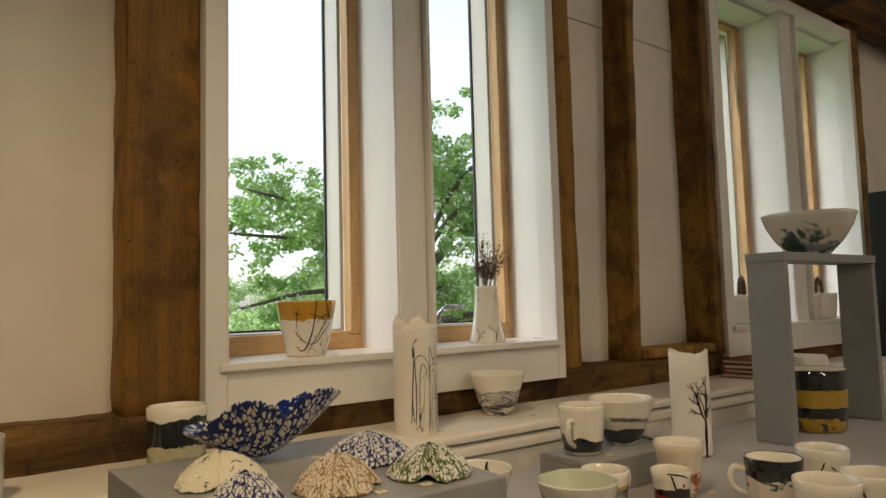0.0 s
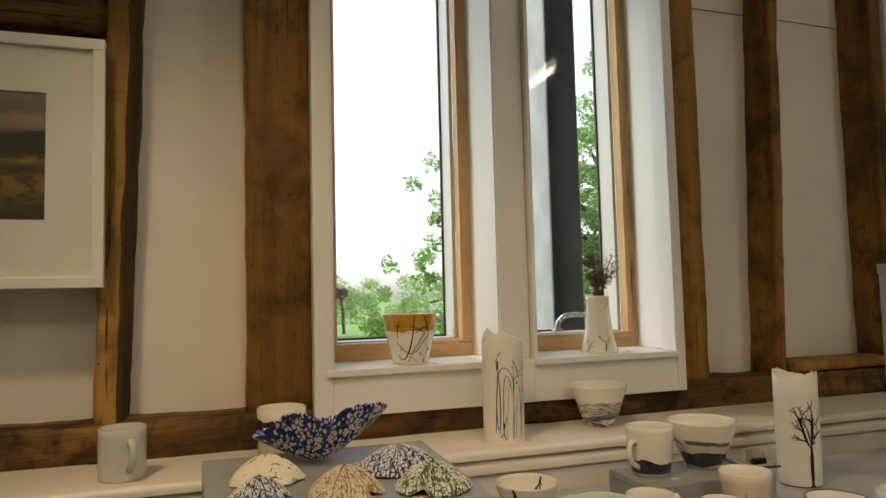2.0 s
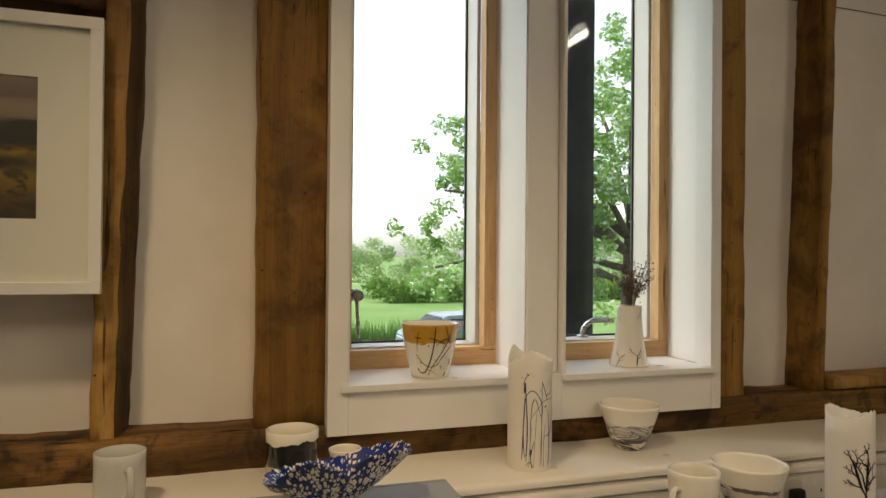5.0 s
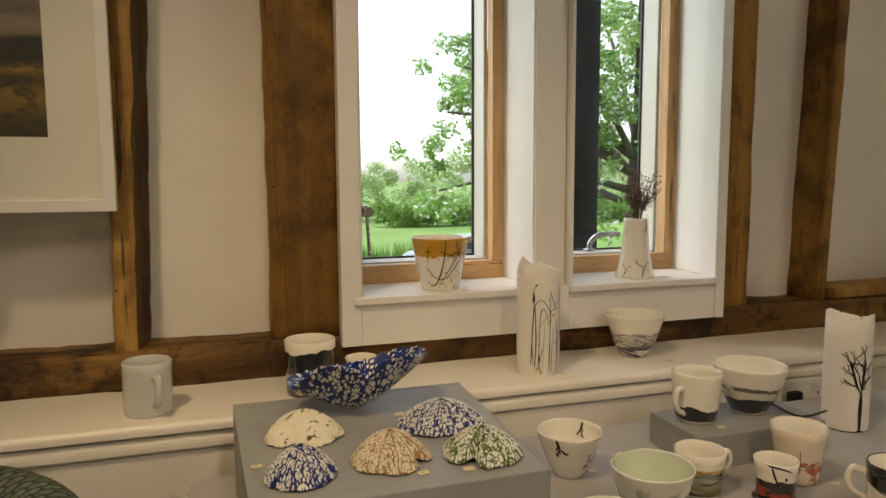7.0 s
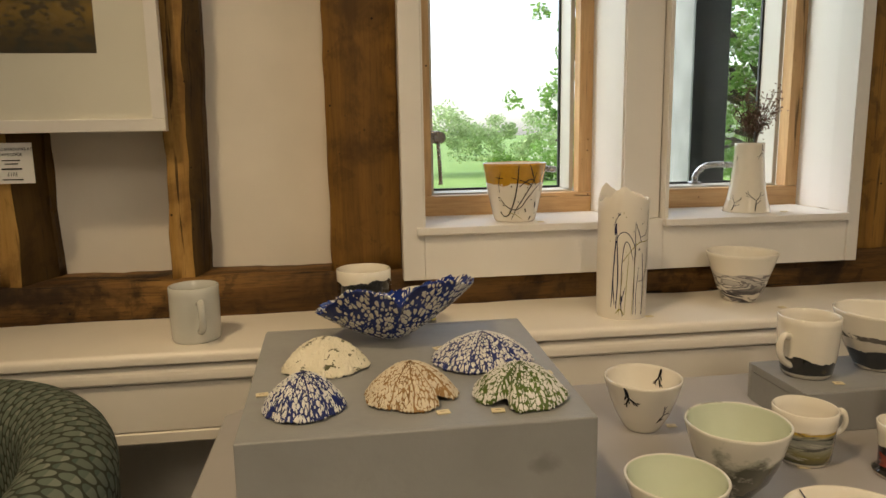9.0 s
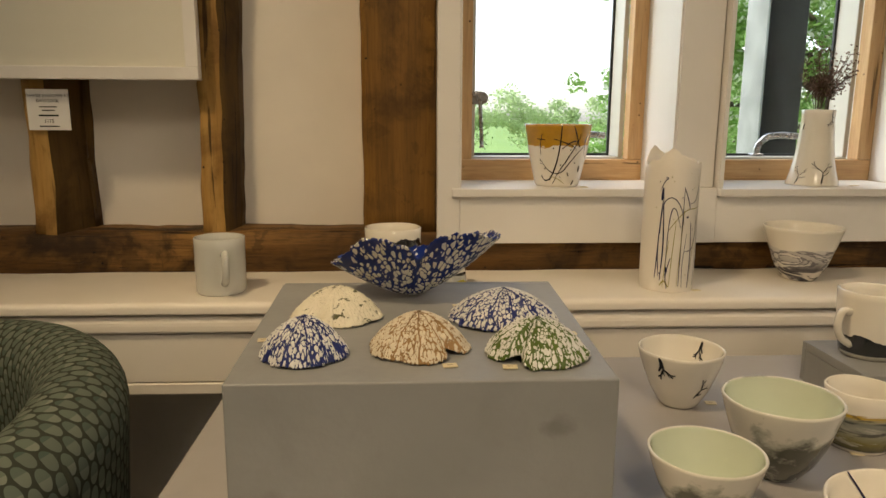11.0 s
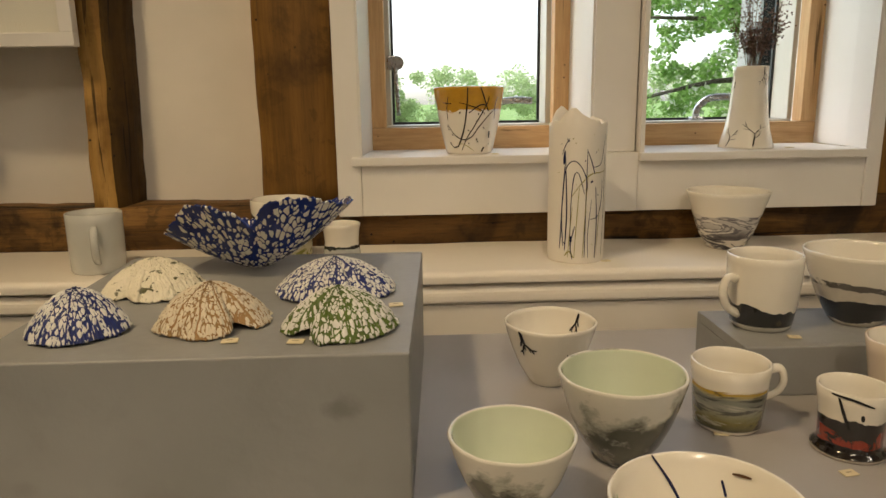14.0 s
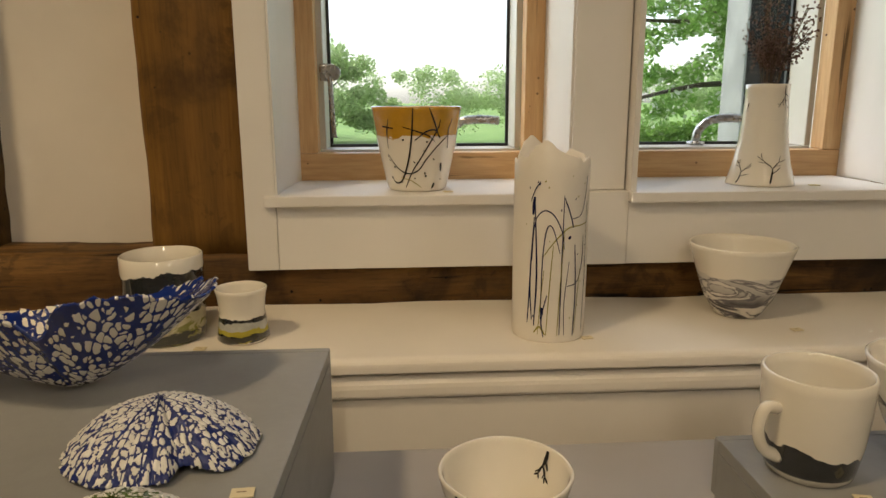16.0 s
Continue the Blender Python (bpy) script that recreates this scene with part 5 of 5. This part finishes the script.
IW, IH0, IH1 = 0.213, 0.135, 0.39
for x0, x1, z0, z1 in ((-PW / 2 + frame_w, PW / 2 - frame_w, frame_w, IH0), (-PW / 2 + frame_w, PW / 2 - frame_w, IH1, PH - frame_w), (-PW / 2 + frame_w, -IW, IH0, IH1), (IW, PW / 2 - frame_w, IH0, IH1)):
    part("mount", block(x0, x1, -0.009, -0.002, z0, z1), MOUNT, pic)


def landscape():
    g = Nodes("landscape_print")
    x, y, z = g.xyz(g.obj)
    h = g.math("DIVIDE", g.math("SUBTRACT", z, IH0), IH1 - IH0)
    w = g.noise(g.scale(g.obj, (1, 1, 4.0)), 11.0, 6, 0.6)
    h = g.math("ADD", h, g.math("MULTIPLY", g.math("SUBTRACT", w, 0.5), 0.16))
    col = g.ramp(h, [(0.0, (0.030, 0.020, 0.006)), (0.14, (0.10, 0.060, 0.008)), (0.30, (0.24, 0.14, 0.016)), (0.40, (0.04, 0.030, 0.008)), (0.47, (0.30, 0.18, 0.02)), (0.53, (0.022, 0.020, 0.010)), (0.66, (0.030, 0.028, 0.020)), (0.70, (0.20, 0.15, 0.10)), (0.80, (0.30, 0.22, 0.15)), (0.86, (0.15, 0.11, 0.085)), (1.0, (0.24, 0.18, 0.13))])
    low = g.math("SUBTRACT", 1.0, g.step(h, 0.55, 0.66))
    n = g.noise(g.scale(g.obj, (1, 1, 1.8)), 48.0, 5, 0.6)
    return g.done(g.mix(g.math("MULTIPLY", low, g.math("MULTIPLY", g.step(n, 0.50, 0.60), 0.85)), col, (0.018, 0.017, 0.008)), 0.6)


part("print", block(-IW, IW, -0.006, -0.003, IH0, IH1), landscape(), pic, "dark autumn landscape print")
glazing = part("glazing", block(-PW / 2 + frame_w, PW / 2 - frame_w, -0.0125, -0.0110, frame_w, PH - frame_w), GLASS, pic, "picture glass")
glazing.visible_shadow = False
part("backing_board", block(-PW / 2 + 0.01, PW / 2 - 0.01, 0.0005, 0.004, 0.01, PH - 0.01), MOUNT, pic)


def words(text, size, at, parent, mat, name="lettering"):
    cu = bpy.data.curves.new(name, "FONT")
    cu.body, cu.size, cu.align_x, cu.extrude = text, size, "CENTER", 0.0001
    tmp = bpy.data.objects.new(name, cu)
    me = bpy.data.meshes.new_from_object(tmp)
    bpy.data.objects.remove(tmp)
    me.materials.append(mat)
    ob = new(name, me)
    ob.parent = parent
    ob.matrix_basis = pose(*at, 90, 0, 0)
    return ob


card = thing("label_card", "small white printed title card pinned to the dark stud", "label card", (-0.270, 1.3085, 1.218), "", 0)
part("card", block(-0.0365, 0.0365, 0.0, 0.0018, 0, 0.072, 0.0003), painted("white_card", (0.80, 0.79, 0.76), 0.7, 0.03), card)
for text, size, z in (("THAMES SHADOWS AT", 0.0072, 0.0585), ("DAYS LOCK", 0.0072, 0.049), ("\u00a3175", 0.0085, 0.0135)):
    words(text, size, (0, -0.0004, z), card, INK)
for w, z, h in ((0.030, 0.040, 0.0018), (0.022, 0.034, 0.0018), (0.034, 0.0245, 0.0028), (0.034, 0.006, 0.002)):
    part("printed_line", block(-w / 2, w / 2, -0.0005, 0.0, z, z + h), INK, card)


# ---- tub chair ----
def chair_cloth():
    g = Nodes("oval_print_fabric")
    u, v, _ = g.xyz(g.uv)
    row = g.math("FLOOR", v)
    uu = g.math("ADD", u, g.math("MULTIPLY", g.math("MODULO", row, 2.0), 0.5))
    fu = g.math("SUBTRACT", g.math("FRACT", uu), 0.5)
    fv = g.math("SUBTRACT", g.math("FRACT", v), 0.5)
    d = g.math("SQRT", g.math("ADD", g.math("POWER", g.math("MULTIPLY", fu, 1.0), 2.0), g.math("POWER", fv, 2.0)))
    m = g.math("SUBTRACT", 1.0, g.step(d, 0.44, 0.47))
    wn_ = g.tree.nodes.new("ShaderNodeTexWhiteNoise")
    g.put(wn_.inputs["Vector"], g.join(g.math("FLOOR", uu), row, 0.0))
    cell = wn_.outputs["Value"]
    side = g.step(g.math("ADD", fu, g.math("MULTIPLY", g.math("SUBTRACT", cell, 0.5), 0.5)), -0.02, 0.02)
    c1 = g.mix(cell, (0.11, 0.13, 0.105), (0.21, 0.225, 0.18))
    c2 = g.mix(cell, (0.065, 0.095, 0.075), (0.14, 0.165, 0.13))
    col = g.mix(m, (0.040, 0.046, 0.034), g.mix(side, c1, c2))
    g.bump(g.noise(g.obj, 900.0, 2), 0.35, 0.0008)
    return g.done(col, 0.85, spec=0.2)


FABRIC = chair_cloth()
chair = thing("tub_chair", "green oval-print upholstered tub chair beside the table", "armchair", (-0.300, 0.748, 0.0), "", 50)


def tub_wall(a0, a1, r_out, r_in, z_lo, top, n=64):
    """The curved back and arms with a rolled top; angles in degrees."""
    bm = bmesh.new()
    uvl = bm.loops.layers.uv.new("UVMap")
    rows, coords = [], {}
    for i in range(n + 1):
        a = radians(a0 + (a1 - a0) * i / n)
        zt = top(i / n)
        mid, half = (r_out + r_in) / 2, (r_out - r_in) / 2
        prof = [(r_out - 0.05, z_lo)] + [(r_out - 0.05 * (1 - k / 6), z_lo + (zt - half - z_lo) * k / 6) for k in range(1, 6)]
        prof += [(mid + half * math.cos(b), zt - half + half * math.sin(b)) for b in [math.pi * k / 12 for k in range(13)]]
        prof += [(r_in, zt - half - (zt - half - 0.40) * k / 6) for k in range(1, 7)]
        row, dist, last = [], 0.0, None
        for r, z in prof:
            if last:
                dist += math.hypot(r - last[0], z - last[1])
            last = (r, z)
            vtx = bm.verts.new((r * math.cos(a), r * math.sin(a), z))
            coords[vtx] = (dist / 0.0275, a * mid / 0.0132)
            row.append(vtx)
        rows.append(row)
    m = len(rows[0])
    for i in range(n):
        for k in range(m - 1):
            f = bm.faces.new((rows[i][k], rows[i + 1][k], rows[i + 1][k + 1], rows[i][k + 1]))
            f.smooth = True
            for lp in f.loops:
                lp[uvl].uv = coords[lp.vert]
    bm.faces.new(rows[0])
    bm.faces.new(rows[-1][::-1])
    bmesh.ops.recalc_face_normals(bm, faces=bm.faces)
    return bm


part("backrest", tub_wall(-140, 140, 0.335, 0.225, 0.13, lambda s: 0.955 - 0.16 * abs(2 * s - 1) ** 2.2), FABRIC, chair, "green oval-print fabric")
part("seat_cushion", lathe([(0.20, 0.0), (0.222, 0.02), (0.224, 0.10), (0.20, 0.13), (0.10, 0.14)], 0.05, 40, 0.0), FABRIC, chair).matrix_basis = pose(0, 0, 0.33)
part("seat_base", lathe([(0.26, 0.0), (0.284, 0.01), (0.286, 0.20), (0.20, 0.205)], 0.05, 40, 0.0), FABRIC, chair).matrix_basis = pose(0, 0, 0.125)
part("piping", tube([(0.2815 * math.cos(radians(-62)) + 0.0565 * math.cos(b) * math.cos(radians(-62)), (0.2815 + 0.0565 * math.cos(b)) * math.sin(radians(-62)), 0.8625 + 0.0565 * math.sin(b)) for b in [math.pi * k / 16 for k in range(17)]], 0.004, 6), FABRIC, chair)
for a in (45, 135, 225, 315):
    part("leg", tube([(0.2 * math.cos(radians(a)), 0.2 * math.sin(radians(a)), 0.0), (0.2 * math.cos(radians(a)), 0.2 * math.sin(radians(a)), 0.126)], [0.016, 0.024], 12), DARKPOST, chair)


# ---- lamps on the ceiling ----
def glow(name, colour, strength):
    g = Nodes(name)
    e = g.tree.nodes.new("ShaderNodeEmission")
    e.inputs["Color"].default_value, e.inputs["Strength"].default_value = (*colour, 1), strength
    g.tree.links.new(e.outputs[0], g.out.inputs["Surface"])
    return g.mat


TUBE = glow("lit_tube", (1.0, 0.9, 0.75), 9.0)
# First strip is known from its window reflection; second houses the added fill.
for x, y in ((2.56, -1.0), (0.55, -1.9)):
    fit = thing("strip_light", "long white fluorescent strip light on the ceiling, one added for fill", "ceiling light", (x, y, CEIL_Z), "strip lights")
    part("housing", block(-0.06, 0.06, -0.78, 0.78, -0.06, 0.0, 0.004), CASING, fit)
    part("tube", tube([(0, -0.75, -0.10), (0, 0.75, -0.10)], 0.018, 12), TUBE, fit, "glowing tube")
    part("tube_holder", block(-0.02, 0.02, -0.775, -0.752, -0.12, -0.06), CASING, fit)
    part("tube_holder", block(-0.02, 0.02, 0.752, 0.775, -0.12, -0.06), CASING, fit)


# ---- outside ----
def grass():
    g = Nodes("grass")
    big = g.noise(g.obj, 0.12, 4)
    fine = g.noise(g.obj, 9.0, 6)
    col = g.mix(g.step(big, 0.35, 0.65), (0.15, 0.27, 0.045), (0.23, 0.35, 0.08))
    return g.done(g.mix(g.math("MULTIPLY", fine, 0.5), col, (0.06, 0.13, 0.02)), 0.9)


def leaves(name, lo, hi, bloom=0.0):
    g = Nodes(name)
    r = g.island()
    col = g.mix(r, lo, hi)
    if bloom:
        col = g.mix(g.step(r, 1 - bloom, 1 - bloom + 0.01), col, (0.75, 0.75, 0.68))
    g.shader.inputs["Subsurface Weight"].default_value = 0.0
    d = g.done(col, 0.6)
    t = g.tree.nodes.new("ShaderNodeBsdfTranslucent")
    g.put(t.inputs["Color"], col)
    mx = g.tree.nodes.new("ShaderNodeMixShader")
    mx.inputs[0].default_value = 0.58
    g.tree.links.new(g.shader.outputs[0], mx.inputs[1])
    g.tree.links.new(t.outputs[0], mx.inputs[2])
    g.tree.links.new(mx.outputs[0], g.out.inputs["Surface"])
    return d


structure("ground", block(-600, 600, -600, 1200, GROUND - 0.3, GROUND), grass(), "mown green lawn reaching to the distance", "ground")
structure("road", block(-80, 80, 20.5, 23.0, GROUND - 0.02, GROUND + 0.012), painted("tarmac", (0.16, 0.155, 0.15), 0.9, 0.1, 6.0), "grey tarmac drive across the lawn", "road")
BARK = timber("bark", (0.03, 0.022, 0.016), (0.07, 0.055, 0.04), (0.12, 0.10, 0.08), 2, 14.0)
LEAF = leaves("spring_leaves", (0.16, 0.31, 0.06), (0.35, 0.51, 0.17), 0.16)
# Distance haze is mixed into this leaf colour, paler than the real foliage.
LEAF_HAZED = leaves("hazed_leaves", (0.34, 0.46, 0.19), (0.50, 0.60, 0.32))


def leaf_cloud(bm, centres, count, spread, size, rnd):
    for i in range(count):
        c, rad = rnd.choice(centres)
        d = Vector((rnd.gauss(0, 1), rnd.gauss(0, 1), rnd.gauss(0, 1))).normalized() * rad * (rnd.random() ** 0.45)
        p = c + Vector((d.x, d.y, d.z * spread))
        u = Vector((rnd.gauss(0, 1), rnd.gauss(0, 1), rnd.gauss(0, 0.7))).normalized()
        w = u.cross(Vector((rnd.gauss(0, 1), rnd.gauss(0, 1), rnd.gauss(0, 1)))).normalized()
        s = size * rnd.uniform(0.6, 1.3)
        n = u.cross(w) * s * 0.15
        vs = [bm.verts.new(q) for q in (p - u * s, p - u * 0.3 * s + w * 0.45 * s + n, p + u * 0.5 * s + w * 0.36 * s + n, p + u * s, p + u * 0.5 * s - w * 0.36 * s + n, p - u * 0.3 * s - w * 0.45 * s + n)]
        bm.faces.new(vs)


def tree(at, height, crown_r, count, size, seed, mat, label, group="", limbs=9, low=0.3, sprays=0):
    rnd = random.Random(seed)
    ob = thing("tree", label, "tree", at, group)
    wood = bmesh.new()
    top = height * 0.62
    trunk = spline([(0, 0, -0.1), (rnd.uniform(-0.1, 0.1), 0.05, height * 0.2), (rnd.uniform(-0.2, 0.2), 0.1, height * 0.4), (rnd.uniform(-0.3, 0.3), 0, top)], 5)
    n = len(trunk)
    tube(trunk, [height * 0.028 * (1 - 0.75 * i / n) for i in range(n)], 9, wood)
    part("trunk", wood, BARK, ob)
    centres = []
    for k in range(limbs):
        a = 2 * math.pi * k / limbs + rnd.uniform(-0.4, 0.4)
        h = height * rnd.uniform(low, 0.85)
        r = crown_r * rnd.uniform(0.45, 0.95) * (1.15 - 0.5 * (h / height) ** 2)
        s = trunk[min(n - 1, int(n * min(1, 0.35 + 0.6 * h / height * rnd.uniform(0.6, 1))))]
        e = Vector((math.cos(a) * r, math.sin(a) * r, h))
        line = spline([s, s.lerp(e, 0.5) + Vector((0, 0, height * 0.05)), e], 5)
        part("limb", tube(line, [height * 0.010 * (1 - 0.8 * i / len(line)) for i in range(len(line))], 6), BARK, ob)
        for q in (line[-1], line[-4], line[len(line) // 2]):
            centres.append((q + Vector((rnd.uniform(-0.3, 0.3), rnd.uniform(-0.3, 0.3), rnd.uniform(-0.2, 0.4))) * crown_r * 0.2, crown_r * rnd.uniform(0.13, 0.27)))
    centres.append((Vector((0, 0, height * 0.85)), crown_r * 0.4))
    if sprays:
        centres = [(c + Vector((rnd.gauss(0, 0.40), rnd.gauss(0, 0.40), rnd.gauss(0, 0.38))) * rad, rnd.uniform(0.16, 0.36)) for c, rad in centres for k in range(sprays)]
    bm = bmesh.new()
    leaf_cloud(bm, centres, count, 0.8, size, rnd)
    part("crown", bm, mat, ob, "open crown of small leaves")
    return ob


tree((9.15, 13.4, GROUND), 8.9, 4.9, 52000, 0.068, 5, LEAF, "large leafy tree in pale blossom near the building", "", 22, 0.22, 11)
first = tree((-4.6, 52.0, GROUND), 7.6, 4.4, 9000, 0.18, 6, LEAF_HAZED, "green tree far across the lawn, coloured pale for haze", "far trees", 9, 0.15)
second = tree((-16.0, 56.0, GROUND), 6.4, 4.8, 9000, 0.18, 7, LEAF_HAZED, "green spreading tree far across the lawn, coloured pale for haze", "far trees", 9, 0.12)
rnd = random.Random(40)
for x, y, s, kind in ((-12.5, 55, 1.0, 1), (-8.2, 60, 0.9, 1), (29, 60, 1.1, 1), (37, 62, 1.2, 0), (46, 60, 1.2, 1), (-23, 58, 1.1, 0), (57, 64, 1.3, 0)):
    far = copy_thing(first if kind == 0 else second, pose(x, y, GROUND, 0, 0, rnd.uniform(0, 360)))
    far.scale = (s, s, s)
bank = bmesh.new()
clumps = [(Vector((-20 + 0.31 * k + rnd.uniform(-0.5, 0.5), 52 + rnd.uniform(-3, 3), GROUND + rnd.uniform(0.15, 1.0) * (5.0 + 2.8 * noise.noise(Vector((k * 0.05, 3.0, 0)))))), rnd.uniform(0.6, 1.4)) for k in range(260)]
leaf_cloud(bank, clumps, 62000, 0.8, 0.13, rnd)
lone("thicket", bank, LEAF_HAZED, "soft green bank of shrubs and young trees across the lawn", "thicket", kind="stuff")
hedge = bmesh.new()
leaf_cloud(hedge, [(Vector((10.5 + 0.9 * k, 44 + rnd.uniform(-0.4, 0.4), GROUND + 0.8 + rnd.uniform(-0.2, 0.35))), 1.15) for k in range(40)], 14000, 0.75, 0.16, rnd)
lone("hedge", hedge, leaves("hedge_leaves", (0.11, 0.22, 0.03), (0.20, 0.34, 0.06)), "low clipped green hedge across the lawn", "hedge", kind="stuff")
tuft = bmesh.new()
for k in range(5600):
    p = Vector((rnd.uniform(2.0, 12.0), rnd.uniform(23.05, 23.65), GROUND)) if k < 4200 else Vector((rnd.gauss(6.3, 0.32), rnd.gauss(17.4, 0.2), GROUND))
    h, a = rnd.uniform(0.3, 1.05), rnd.uniform(0, 6.28)
    w = Vector((math.cos(a), math.sin(a), 0)) * 0.022
    tip = p + Vector((rnd.gauss(0, 0.12), rnd.gauss(0, 0.12), h))
    tuft.faces.new([tuft.verts.new(q) for q in (p - w, p + w, tip)])
lone("long_grass", tuft, leaves("grass_blades", (0.12, 0.26, 0.04), (0.22, 0.38, 0.08)), "fringe of uncut bright grass beside the drive", "grass", kind="stuff")


def parked_car(at, rz):
    car = thing("car", "grey-blue hatchback parked on the lawn beside the drive", "car", at, "", rz)
    paint = painted("car_paint", (0.20, 0.245, 0.275), 0.25, 0.03)
    side = [(-2.05, 0.35), (-2.08, 0.75), (-1.95, 0.92), (-1.55, 1.00), (-1.05, 1.40), (0.35, 1.44), (1.05, 1.00), (1.85, 0.86), (2.05, 0.68), (2.05, 0.35)]
    bm = bmesh.new()
    rows = [[bm.verts.new((x, y * (0.86 if z > 1.1 else 1.0), z)) for x, z in side] for y in (-0.84, 0.84)]
    n = len(side)
    for k in range(n):
        bm.faces.new((rows[0][k], rows[0][(k + 1) % n], rows[1][(k + 1) % n], rows[1][k]))
    bm.faces.new(rows[0][::-1])
    bm.faces.new(rows[1])
    bmesh.ops.recalc_face_normals(bm, faces=bm.faces)
    bmesh.ops.bevel(bm, geom=list(bm.edges), offset=0.05, segments=2, affect="EDGES")
    body = part("body", bm, paint, car)
    tint = painted("tinted_glass", (0.03, 0.04, 0.05), 0.08, 0.05)
    for y in (-0.80, 0.80):
        part("side_window", prism([(-0.95, y - 0.012), (0.62, y - 0.012), (0.62, y + 0.012), (-0.95, y + 0.012)], 1.03, 1.32, 0.005), tint, car)
    for x0, x1, z0, z1 in ((0.42, 1.00, 1.40, 1.03), (-1.12, -1.50, 1.36, 1.03)):
        bm = bmesh.new()
        q = 0.03 if x0 > 0 else -0.03
        bm.faces.new([bm.verts.new(v) for v in ((x0 + q, -0.66, z0), (x0 + q, 0.66, z0), (x1 + q, 0.74, z1), (x1 + q, -0.74, z1))])
        bmesh.ops.solidify(bm, geom=list(bm.faces), thickness=0.01)
        part("windscreen", bm, tint, car)
    for x in (-1.3, 1.3):
        for y in (-0.78, 0.78):
            wheel = part("wheel", tube([(x, y - 0.09, 0.31), (x, y + 0.09, 0.31)], 0.31, 20), RUBBER, car)
            part("rim", tube([(x, y - 0.096, 0.31), (x, y + 0.096, 0.31)], 0.19, 16), CHROME, wheel)


parked_car((7.5, 19.3, GROUND), 4)
post = thing("porch_post", "tall dark timber porch post with one paler side", "post", (3.475, 6.0, GROUND))
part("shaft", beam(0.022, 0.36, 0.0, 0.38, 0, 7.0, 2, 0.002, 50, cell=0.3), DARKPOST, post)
part("side_board", beam(0.0, 0.020, 0.004, 0.38, 0, 7.0, 2, 0.001, 51, cell=0.3, chamfer=0.003), PALEPOST, post, "pale side board")
